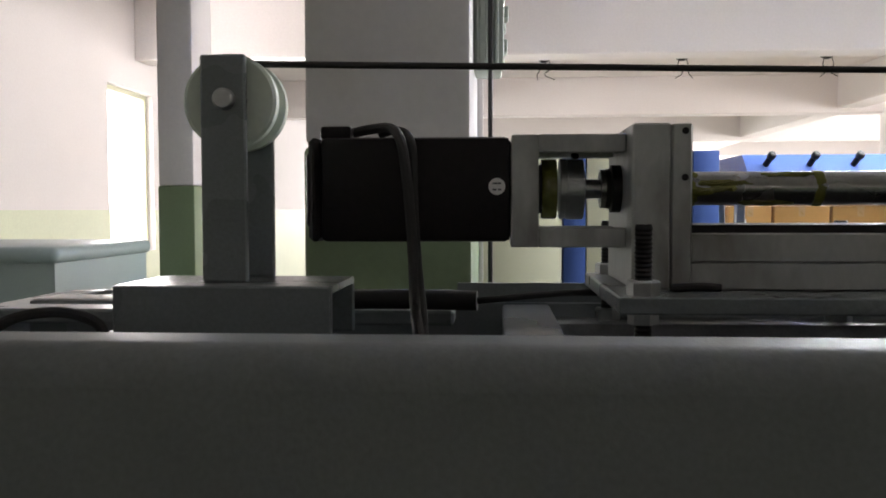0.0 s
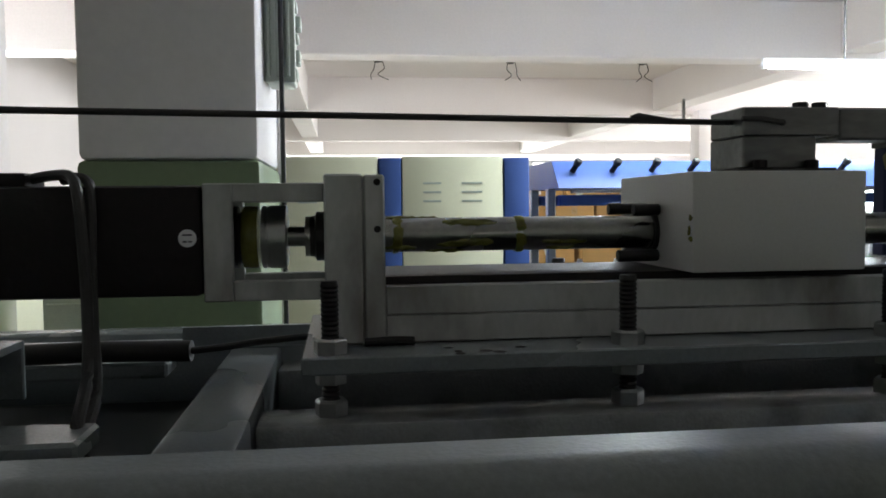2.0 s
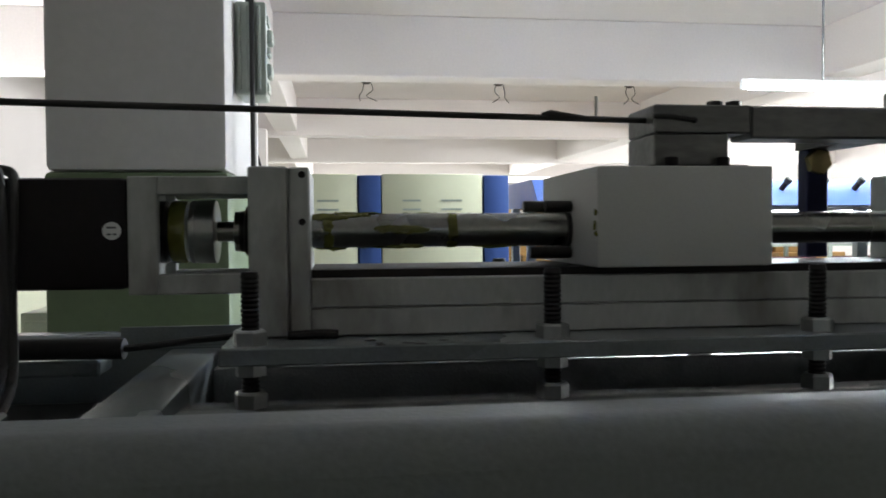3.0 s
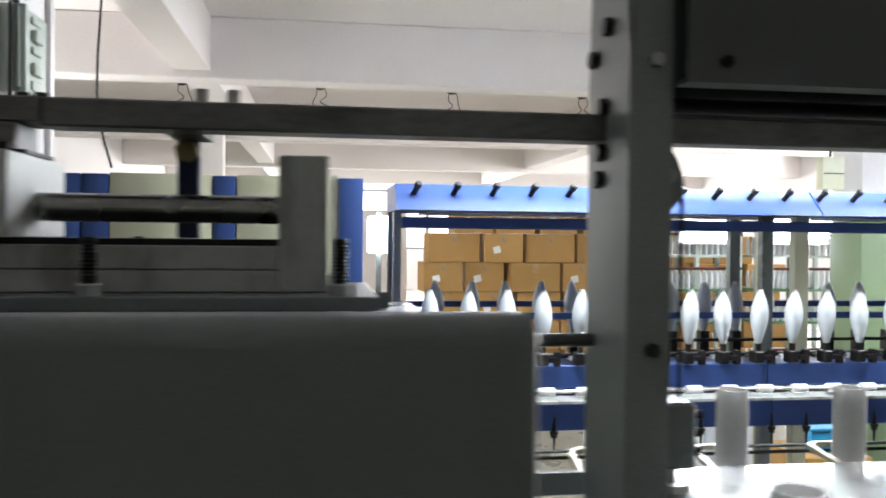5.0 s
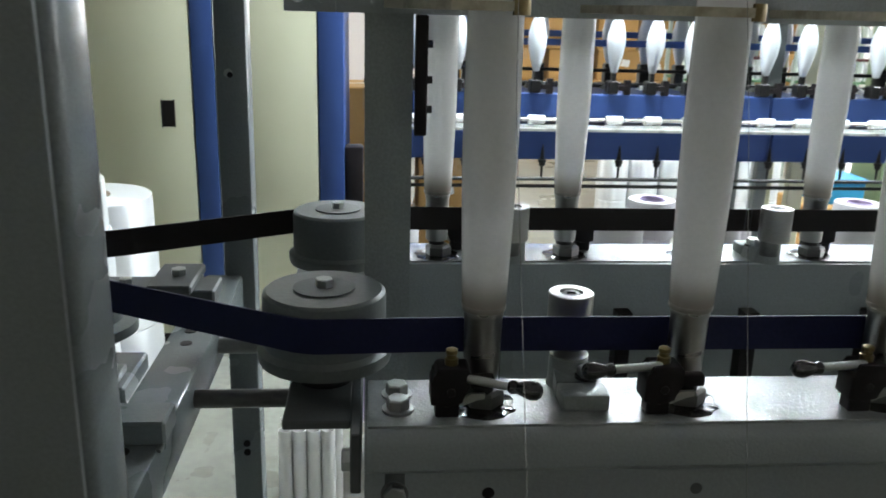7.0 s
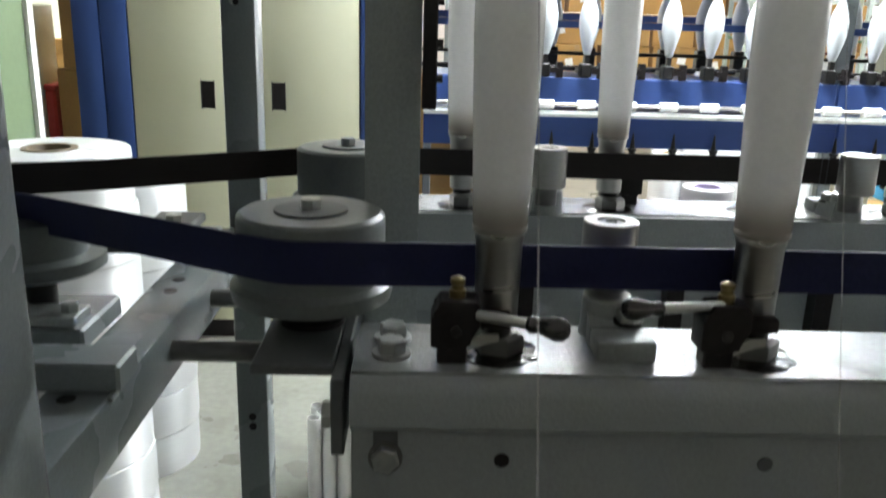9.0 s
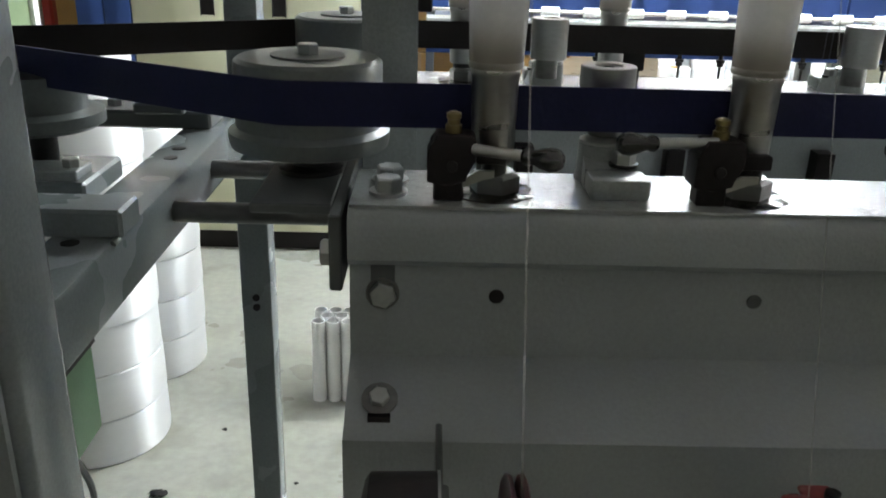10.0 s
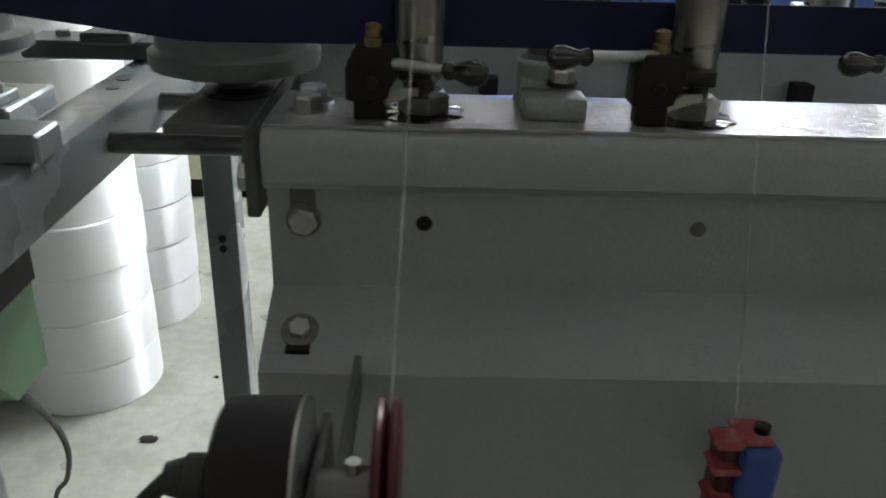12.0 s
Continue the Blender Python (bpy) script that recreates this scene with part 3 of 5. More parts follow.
part("screw", one(hexa, (-0.01, 0.088, 1.582), (0, -1, 0), 0.005, 0.004), BLACK, th)
part("screw", one(hexa, (0.20, 0.088, 1.66), (0, -1, 0), 0.005, 0.004), BLACK, th)
dp = thing("deflection_pulley", "grey rope deflection pulley behind the post", "pulley", (-0.043, 0.178, 1.500))
part("wheel", one(lathe, (-0.043, 0.168, 1.497), (0, 1, 0), [(0, 0.012), (0, 0.036), (0.004, 0.037), (0.009, 0.030), (0.011, 0.030), (0.016, 0.037), (0.020, 0.036), (0.020, 0.012)], 36), GREY, dp)
part("axle", one(cyl, (-0.043, 0.112, 1.497), (-0.043, 0.20, 1.497), 0.006, 14), STEEL, dp)

# ---- ring rail, which rides up and down ----
RZ = 1.145
ring = thing("ring_rail", "glossy grey ring rail with bent yarn guide arms", "machine rail", (1.0, 0.176, RZ))
bm = B()
profile_x(bm, [(0.100, RZ), (0.100, RZ + 0.019), (0.103, RZ + 0.022), (0.249, RZ + 0.022), (0.252, RZ + 0.019), (0.252, RZ), (0.249, RZ), (0.249, RZ + 0.019), (0.103, RZ + 0.019), (0.103, RZ)], -0.03, 2.6)
part("plate", bm, RAIL_TOP, ring)
bm = B()
box(bm, -0.098, -0.03, 0.100, 0.106, RZ, RZ + 0.021)
for hx in (-0.1255, -0.1075):
    half = 0.0095 if hx < -0.11 else 0.0085
    rings = []
    for y, edge in ((0.100, True), (0.100, False), (0.106, False), (0.106, True)):
        loop = []
        for k in range(16):
            c, d = math.cos(k * math.tau / 16), math.sin(k * math.tau / 16)
            m = max(abs(c), abs(d))
            loop.append(bm.verts.new((hx + (c / m * half if edge else c * 0.0046), y, RZ + 0.0105 + (d / m * 0.0105 if edge else d * 0.0046))))
        rings.append(loop)
    for p, q in ((0, 1), (1, 2), (2, 3), (3, 0)):
        for k in range(16):
            j = (k + 1) % 16
            bm.faces.new((rings[p][k], rings[p][j], rings[q][j], rings[q][k]))
part("end_bar", bm, RAIL, ring, "drilled grey end bar")
part("end_bar", boxes((-0.135, -0.03, 0.246, 0.252, RZ, RZ + 0.021)), RAIL, ring)
part("end_bar", boxes((-0.135, -0.129, 0.106, 0.246, RZ, RZ + 0.021)), RAIL, ring)
for k in range(11):
    for sgn in (1, -1):
        def yy(y):
            return y if sgn > 0 else 0.352 - y
        x = 0.14 * k
        bm = B()
        pts = [(x - 0.062, yy(0.099)), (x - 0.052, yy(0.045)), (x - 0.043, yy(-0.008)), (x - 0.038, yy(-0.019)), (x - 0.029, yy(-0.026)), (x + 0.006, yy(-0.026))]
        ribbon(bm, pts, RZ + 0.004, RZ + 0.0095, 0.0068)
        arm = part("guide_arm", bm, ARM, ring)
        bm = B()
        ribbon(bm, [(x + 0.006 + 0.011 * math.sin(a), yy(-0.0155 - 0.011 * math.cos(a))) for a in (i * math.pi / 8 for i in range(9))], RZ + 0.002, RZ + 0.012, 0.0022)
        part("guide_ring", bm, BRASS, arm, "brass yarn guide")
cl = part("rope_clamp", boxes((-0.034, -0.002, 0.145, 0.175, RZ + 0.05, RZ + 0.105, 0.003, 1)), GREY, ring)
part("clamp_rod", one(cyl, (-0.018, 0.160, RZ + 0.021), (-0.018, 0.160, RZ + 0.05), 0.005, 12), STEEL, cl)
for z in (0.062, 0.078, 0.093):
    part("clamp_screw", one(cyl, (-0.002, 0.157, RZ + z), (0.006, 0.157, RZ + z), 0.004, 10), BLACK, cl)
part("clamp_foot", one(lathe, (-0.018, 0.160, RZ + 0.021), (0, 0, 1), [(0, 0.028), (0.006, 0.028), (0.009, 0.016), (0.015, 0.015)], 20), ZINC, ring)
part("lift_rope", one(cyl, (-0.004, 0.178, RZ + 0.10), (-0.004, 0.178, 1.43), 0.0018, 8), BLACK, ring, "thin black lifting rope")
sb = part("sensor_bar", boxes((-0.043, -0.034, 0.092, 0.099, RZ - 0.085, RZ, 0.001, 1)), BLACK, ring, "black sensor strip")
for dz in (0.020, 0.045, 0.066):
    part("sensor_bolt", one(cyl, (-0.034, 0.0955, RZ - dz), (-0.0305, 0.0955, RZ - dz), 0.0028, 12), STEEL_DARK, sb)

# ---- spindles ----


def make_spindle():
    sp = thing("spindle", "white plastic tube on a polished steel spindle", "spindle", (0, 0, 0.9962), "spindles on the rails")
    z = 0.9962
    bm = B()
    hexa(bm, (0.002, -0.002, z), (0, 0, 1), 0.0140, 0.0105)
    lathe(bm, (0.002, -0.002, z + 0.0105), (0, 0, 1), [(0, 0.0112), (0.0012, 0.0100), (0.0012, 0.0)], 24)
    part("foot_nut", bm, STEEL_GREY, sp, "worn grey steel hexagon foot nut")
    bm = B()
    lathe(bm, (0, -0.004, z), (0, 0, 1), [(0, 0.0235), (0.0006, 0.0225), (0.0008, 0)], 40)
    for v in bm.verts:
        v.co += Vector((noise.noise(v.co * 120), noise.noise(v.co * 120 + Vector((7, 0, 0))), 0)) * 0.004
    part("oil_film", bm, OIL, sp, "dark oil round the foot")
    part("bearing_neck", one(lathe, (0, 0, z + 0.008), (0, 0, 1), [(0, 0.0085), (0.008, 0.0085), (0.009, 0.011), (0.014, 0.011)], 24), STEEL_DARK, sp)
    part("wharve", one(lathe, (0, 0, z + 0.016), (0, 0, 1), [(0, 0.0108), (0.001, 0.0117), (0.022, 0.0120), (0.025, 0.0122), (0.046, 0.0125), (0.047, 0.0132), (0.051, 0.0132), (0.052, 0.0127)], 32), STEEL, sp, "polished steel wharve")
    tube = part("tube", one(lathe, (0, 0, 1.064), (0, 0, 1), [(0, 0.0130), (0.0005, 0.0142), (0.004, 0.0145), (0.012, 0.0148), (0.030, 0.0155), (0.060, 0.0165), (0.095, 0.0174), (0.120, 0.0175), (0.213, 0.0168), (0.218, 0.0170), (0.220, 0.0166), (0.220, 0.0148), (0.150, 0.0148)], 40, closed=False), TUBE_PLASTIC, sp, "white plastic bobbin tube")
    part("tube_band", one(lathe, (0, 0, 1.0632), (0, 0, 1), [(0, 0.0130), (0, 0.0143), (0.0006, 0.0146), (0.0030, 0.0147), (0.0036, 0.0144)], 40, closed=False), TUBE_FOOT, tube, "greyish worn lower rim")
    return sp


def make_brake(side):
    br_ = thing("spindle_brake", "black spindle brake block with a knobbed steel lever", "brake", (0, 0, 0.9962), "brakes beside the spindles")
    z = 0.9962
    bm = B()
    profile = [(-0.0355, 0.011), (-0.0355, 0.027), (-0.0330, 0.030), (-0.0310, 0.036), (-0.0120, 0.036), (-0.0100, 0.033), (-0.0100, 0.022), (-0.0145, 0.018), (-0.0145, 0.012), (-0.0240, 0.009), (-0.0300, 0.010)]
    front = [bm.verts.new((x, -0.028, z + h)) for x, h in profile]
    back = [bm.verts.new((x, -0.010, z + h)) for x, h in profile]
    for k in range(len(profile)):
        bm.faces.new((front[k], front[(k + 1) % len(profile)], back[(k + 1) % len(profile)], back[k]))
    bm.faces.new(front)
    bm.faces.new(back)
    bmesh.ops.bevel(bm, geom=bm.edges[:], offset=0.0011, segments=2, affect="EDGES", profile=0.5)
    part("block", bm, BLACK, br_)
    part("bridge", boxes((-0.010, 0.006, -0.024, -0.015, z + 0.020, z + 0.028, 0.0015, 2)), BLACK, br_)
    part("base_lug", boxes((-0.032, -0.016, -0.024, -0.012, z, z + 0.0115, 0.001, 1)), BLACK, br_)
    part("neck", one(lathe, (0.001, -0.006, z + 0.009), (0, 0, 1), [(0, 0.0068), (0.002, 0.0072), (0.010, 0.0068), (0.0105, 0.0060), (0.013, 0.0060)], 16), STEEL_DARK, br_)
    part("pivot_screw", one(cyl, (-0.0225, -0.028, z + 0.020), (-0.0225, -0.0292, z + 0.020), 0.0030, 14, 0.0004), STEEL_DARK, br_)
    part("brass_fitting", one(lathe, (-0.022, -0.019, z + 0.036), (0, 0, 1), [(0, 0.0045), (0.004, 0.0045), (0.0045, 0.0034), (0.007, 0.0034), (0.0075, 0.004), (0.010, 0.004), (0.011, 0.002)], 12), BRASS, br_, "brass oil fitting")
    bm = B()
    plate = [(-0.0200, 0.0060), (-0.0200, 0.0090), (-0.0090, 0.0165), (0.0000, 0.0165), (0.0000, 0.0130), (-0.0050, 0.0120)]
    front = [bm.verts.new((x, -0.0235, z + h)) for x, h in plate]
    back = [bm.verts.new((x, -0.0210, z + h)) for x, h in plate]
    for k in range(len(plate)):
        bm.faces.new((front[k], front[(k + 1) % len(plate)], back[(k + 1) % len(plate)], back[k]))
    bm.faces.new(front)
    bm.faces.new(back)
    part("tongue", bm, STEEL, br_, "bent steel tongue")
    if side > 0:
        p, q = Vector((-0.012, -0.028, z + 0.0295)), Vector((0.013, -0.040, z + 0.0295))
    else:
        p, q = Vector((-0.024, -0.022, z + 0.0345)), Vector((-0.058, -0.027, z + 0.0345))
    d = (q - p).normalized()
    part("lever", one(cyl, p, q, 0.0029, 12, 0.0006), ZINC, br_, "thin steel lever")
    part("knob", one(lathe, q - d * 0.001, d, [(0, 0.0030), (0.002, 0.0046), (0.004, 0.0044), (0.006, 0.0036), (0.010, 0.0050), (0.015, 0.0063), (0.019, 0.0056), (0.0215, 0.0035), (0.0225, 0)], 24), KNOB, br_, "black plastic knob")
    return br_


def make_idler():
    z = 0.9962
    i = thing("belt_idler", "aluminium belt idler roller on a cast foot", "idler", (0, 0, z), "belt idlers on the rails")
    bm = B()
    box(bm, -0.016, 0.016, -0.040, -0.018, z, z + 0.0115, 0.0018, 2)
    v = [bm.verts.new(p) for p in ((-0.016, -0.018, z), (0.016, -0.018, z), (0.013, 0.010, z), (-0.014, 0.010, z), (-0.016, -0.018, z + 0.0115), (0.012, -0.018, z + 0.0115), (0.010, 0.010, z + 0.018), (-0.014, 0.010, z + 0.018))]
    for f in ((0, 1, 2, 3), (4, 5, 6, 7), (0, 1, 5, 4), (1, 2, 6, 5), (2, 3, 7, 6), (3, 0, 4, 7)):
        bm.faces.new([v[k] for k in f])
    part("foot", bm, GREY_LIGHT, i)
    part("boss", one(lathe, (-0.003, 0.004, z), (0, 0, 1), [(0, 0.0150), (0.006, 0.0142), (0.021, 0.0138), (0.022, 0.0130), (0.022, 0.009), (0.019, 0.009)], 32), GREY_LIGHT, i)
    part("collar", one(lathe, (-0.003, 0.004, z + 0.022), (0, 0, 1), [(0, 0.0095), (0, 0.0136), (0.0015, 0.0136), (0.002, 0.0128), (0.002, 0.0095)], 32), ZINC, i, "bright turned collar")
    part("roller", one(lathe, (0, 0.021, z + 0.028), (0, 0, 1), [(0, 0.006), (0, 0.0155), (0.001, 0.0162), (0.0345, 0.0162), (0.0352, 0.0156), (0.0352, 0.0085), (0.033, 0.0080), (0.033, 0.004)], 40), STEEL, i, "turned aluminium roller")
    part("cap_screw", one(lathe, (0, 0.021, z + 0.061), (0, 0, 1), [(0, 0.0068), (0.0012, 0.0066), (0.0012, 0.0035), (0.0002, 0.003), (0.0002, 0)], 20), STEEL_DARK, i)
    part("axle", one(cyl, (0, 0.014, z + 0.010), (0, 0.014, z + 0.030), 0.010, 20), STEEL_GREY, i)
    part("washer", one(cyl, (0.006, -0.0135, z + 0.0125), (0.006, -0.0135, z + 0.0145), 0.0082, 20), STEEL_DARK, i)
    part("bolt", one(hexa, (0.006, -0.0135, z + 0.0145), (0, 0, 1), 0.0068, 0.0062), ZINC, i)
    return i


proto = make_spindle()
proto.matrix_basis = pose(0, 0, 0.9962)
brake_r, brake_l = make_brake(1), make_brake(-1)
brake_l.matrix_basis = pose(0.14, 0, 0.9962)
idler = make_idler()
idler.matrix_basis = pose(0.069, 0.022, 0.9962)
for k in range(1, 12):
    copy_thing(proto, pose(0.14 * k, 0, 0.9962))
    if k > 1:
        copy_thing(brake_l, pose(0.14 * k, 0, 0.9962))
for k in range(12):
    copy_thing(proto, pose(0.14 * k - 0.004, 0.352, 0.9962))
    copy_thing(brake_l if k % 3 else brake_r, pose(0.14 * k - 0.004, 0.352, 0.9962, 0, 0, 180))
for k in range(1, 6):
    copy_thing(idler, pose(0.069 + 0.28 * k, 0.022, 0.9962))
for k in range(6):
    copy_thing(idler, pose(0.071 + 0.28 * k, 0.330, 0.9962, 0, 0, 180))

# ---- belts and their end pulleys ----


def end_pulley(y, name_label):
    p = thing("belt_pulley", name_label, "pulley", (-0.107, y, 0.9885))
    c = (-0.107, y, 1.004)
    part("wheel", one(lathe, c, (0, 0, 1), [(0, 0.014), (0, 0.042), (0.002, 0.0475), (0.006, 0.0485), (0.011, 0.0485), (0.014, 0.044), (0.050, 0.044), (0.052, 0.0435), (0.054, 0.041), (0.054, 0.02), (0.0535, 0)], 56), PULLEY, p)
    part("cap", one(lathe, (-0.107, y, 1.058), (0, 0, 1), [(0, 0.022), (0.0012, 0.022), (0.0015, 0.020), (0.0015, 0)], 40), GREY_DARK, p)
    part("bolt", one(hexa, (-0.107, y, 1.0595), (0, 0, 1), 0.0066, 0.006), ZINC, p)
    part("axle", one(lathe, (-0.107, y, 0.9885), (0, 0, 1), [(0, 0.020), (0.003, 0.020), (0.005, 0.012), (0.016, 0.011)], 24), STEEL_DARK, p)
    return p


end_pulley(0.056, "grey flanged belt pulley at the front rail end")
end_pulley(0.296, "grey flanged belt pulley at the back rail end")


def belt(name, mat, label, sgn):
    def m(y):
        return y if sgn > 0 else 0.352 - y
    c, r = Vector((-0.107, 0.056)), 0.0450
    pts = [(2.6, m(0.0148)), (1.2, m(0.0148)), (0.0, m(0.0148)), (-0.05, m(0.0135))]
    for k in range(9):
        a = radians(-88 - k * 4.2)
        pts.append((c.x + r * math.cos(a), m(c.y + r * math.sin(a))))
    pts += [(-0.30, m(0.112)), (-0.52, m(0.205))]
    bm = B()
    ribbon(bm, pts, 1.0265, 1.0512, 0.0016)
    t = thing(name, label, "belt", (-0.107, m(0.0148), 1.0265))
    part("band", bm, mat, t)
    for x in (0.33, 0.336):
        part("joint_line", boxes((x, x + 0.0012, m(0.0148) - 0.0010, m(0.0148) + 0.0010, 1.0266, 1.0511)), INK, t)
    return t


belt("drive_belt", BELT_BLUE, "wide navy blue flat drive belt round grey pulleys", 1)
belt("drive_belt", BELT_BLACK, "wide black flat drive belt round grey pulleys", -1)
dd = thing("drive_drum", "grey steel belt drive drum inside the headstock", "pulley", (-0.56, 0.176, 1.0))
part("drum", one(lathe, (-0.56, 0.176, 1.0), (0, 0, 1), [(0, 0.03), (0, 0.06), (0.01, 0.062), (0.06, 0.062), (0.07, 0.06), (0.07, 0.02)], 48), GREY, dd)
part("shaft", one(cyl, (-0.56, 0.176, 0.40), (-0.56, 0.176, 1.16), 0.016, 20), STEEL, dd)
part("motor_body", one(cyl, (-0.56, 0.176, 0.30), (-0.56, 0.176, 0.72), 0.075, 32, 0.006), GREY_DARK, dd)

# ---- yarn counter with a red wheel, under the front rail ----
enc = thing("rotary_encoder", "black rotary encoder with a dark red grooved wheel", "encoder", (-0.03, -0.175, 0.868))
ey, ez = -0.178, 0.899
part("housing", one(lathe, (-0.061, ey, ez), (1, 0, 0), [(0, 0.026), (0.001, 0.031), (0.003, 0.034), (0.029, 0.0345), (0.030, 0.0345)], 48), BLACK, enc)
part("flange", one(lathe, (-0.031, ey, ez), (1, 0, 0), [(0, 0.0348), (0.0012, 0.0348)], 48), ZINC, enc, "thin aluminium flange")
part("bracket", boxes((-0.029, -0.025, ey - 0.010, ey + 0.045, ez - 0.05, ez + 0.003, 0.001, 1), (-0.029, -0.025, ey + 0.0452, -0.0055, ez - 0.075, ez - 0.048, 0.001, 1)), GREY_DARK, enc)
part("hub", one(cyl, (-0.025, ey, ez), (-0.004, ey, ez), 0.0088, 20), STEEL_GREY, enc)
part("set_screw", one(cyl, (-0.012, ey, ez + 0.008), (-0.012, ey, ez + 0.013), 0.003, 12), ZINC, enc)
wheel = part("wheel", one(lathe, (-0.004, ey, ez), (1, 0, 0), [(0, 0.008), (0, 0.0325), (0.001, 0.034), (0.0028, 0.0335), (0.0045, 0.028), (0.0062, 0.0335), (0.008, 0.034), (0.009, 0.0325), (0.009, 0.008)], 56), RED, enc, "dark red grooved wheel", origin=(0.0015, ey, ez))
part("cable_gland", one(lathe, (-0.061, ey, ez + 0.004), (-1, 0, 0), [(0, 0.007), (0.004, 0.007), (0.0045, 0.0095), (0.012, 0.0095), (0.013, 0.008), (0.020, 0.006)], 16), RUBBER, enc)
part("cable", one(sweep, [(-0.080, ey, ez + 0.004), (-0.094, ey, ez - 0.012), (-0.099, ey + 0.01, ez - 0.03), (-0.092, ey + 0.03, ez - 0.08), (-0.088, ey + 0.06, ez - 0.2)], 0.0034, 10), RUBBER, enc, "black cable")
part("clamp_lug", boxes((-0.021, -0.011, ey - 0.006, ey + 0.006, ez - 0.024, ez - 0.010, 0.001, 1)), STEEL_GREY, enc)
part("lug_screw", one(cyl, (-0.016, ey - 0.006, ez - 0.017), (-0.016, ey - 0.0085, ez - 0.017), 0.0035, 14), BLACK, enc)
enc.location, enc.scale = (-0.029, -0.2208, 0.9092), (0.834, 0.834, 0.834)
TZ = 0.018
tn = thing("tensioner", "small worn red and blue yarn tensioner on the rail", "tensioner", (0.145, -0.13, 0.825 + TZ))
part("arm", boxes((0.157, 0.164, -0.132, -0.0805, 0.826 + TZ, 0.834 + TZ)), GREY_DARK, tn)
part("body", boxes((0.1395, 0.157, -0.150, -0.126, 0.815 + TZ, 0.876 + TZ, 0.004, 3)), BLUE, tn, "blue body")
part("jaw", boxes((0.127, 0.1395, -0.150, -0.136, 0.8765 + TZ, 0.880 + TZ, 0.002, 2)), RED_WORN, tn, "worn red jaw")
part("jaw", boxes((0.138, 0.153, -0.146, -0.128, 0.876 + TZ, 0.879 + TZ, 0.0015, 2)), RED_WORN, tn, "worn red jaw")
part("jaw", boxes((0.127, 0.1395, -0.152, -0.136, 0.865 + TZ, 0.8685 + TZ, 0.0015, 1)), RED_WORN, tn, "worn red jaw")
part("jaw", boxes((0.127, 0.1395, -0.152, -0.136, 0.849 + TZ, 0.8525 + TZ, 0.0015, 1)), RED_WORN, tn, "worn red jaw")
part("inner_face", boxes((0.1315, 0.1395, -0.146, -0.130, 0.815 + TZ, 0.8765 + TZ, 0.002, 1)), RED, tn)
part("screw", one(cyl, (0.150, -0.138, 0.879 + TZ), (0.150, -0.138, 0.882 + TZ), 0.0035, 14), STEEL_DARK, tn)
bm = B()
sweep(bm, [(-0.0027, -0.2237, 0.9592), (0.006, -0.052, 1.20), (0.008, -0.030, 1.26)], 0.00045, 6, 1)
solid("yarn", bm, THREAD, "thin white yarn running down to the red wheel", "yarn")
bm = B()
sweep(bm, [(0.1345, -0.148, 0.898), (0.139, -0.052, 1.20), (0.140, -0.030, 1.26)], 0.00035, 6, 1)
solid("yarn", bm, THREAD, "thin white yarn running down to the tensioner", "yarn")

# ---- screw drive on top of the headstock ----
SY, SZ = 0.182, 1.468
act = thing("screw_drive", "aluminium ball screw drive on a bolted base plate", "linear drive", (-0.56, SY, 1.395))
part("base_plate", boxes((-0.828, -0.270, 0.088, 0.276, 1.3945, 1.4045, 0.001, 1)), GREY, act, "grey steel base plate")
part("bed", boxes((-0.779, -0.343, 0.129, 0.235, 1.4050, 1.4215, 0.0008, 1)), ALU, act, "milled aluminium bed")
part("bed", boxes((-0.779, -0.343, 0.1285, 0.2355, 1.4220, 1.4395, 0.0008, 1)), ALU, act, "milled aluminium bed")
# Black strip stands in for the shaded inside of the bed's channel.
part("guide_strip", boxes((-0.7785, -0.3435, 0.1370, 0.2270, 1.4395, 1.4443)), BLACK, act, "black strip in place of the bed channel's shaded inside")
bb = part("bearing_block", boxes((-0.815, -0.792, 0.127, 0.237, 1.4050, 1.5065, 0.0012, 1), (-0.7915, -0.779, 0.1275, 0.2365, 1.4050, 1.5060, 0.0012, 1)), ALU, act, "stained aluminium bearing block")
for z in (1.4735, 1.5015):
    part("screw_hole", one(cyl, (-0.7835, 0.1278, z), (-0.7835, 0.1268, z), 0.0021, 14), BLACK, bb)
part("bearing_block", boxes((-0.343, -0.306, 0.125, 0.239, 1.4050, 1.5075, 0.0015, 1)), ALU, act, "stained aluminium bearing block")
part("stop_plate", boxes((-0.3035, -0.2995, 0.150, 0.225, 1.4050, 1.495, 0.001, 1)), ALU, act)
# motor bracket with a window
mb = part("motor_bracket", boxes((-0.888, -0.877, 0.156, 0.208, 1.430, 1.502)), ALU, act, "aluminium motor bracket with a window")
for y0, y1 in ((0.148, 0.156), (0.208, 0.216)):
    part("side_plate", boxes((-0.888, -0.8705, y0, y1, 1.430, 1.502, 0.0008, 1)), ALU, mb)
    part("side_bar", boxes((-0.8705, -0.8155, y0, y1, 1.4905, 1.502, 0.0008, 1)), ALU, mb)
    part("side_bar", boxes((-0.8705, -0.8155, y0, y1, 1.430, 1.4425, 0.0008, 1)), ALU, mb)
part("top_plate", boxes((-0.877, -0.8155, 0.156, 0.208, 1.4955, 1.502)), ALU, mb)
part("bottom_plate", boxes((-0.877, -0.8155, 0.156, 0.208, 1.430, 1.4375)), ALU, mb)
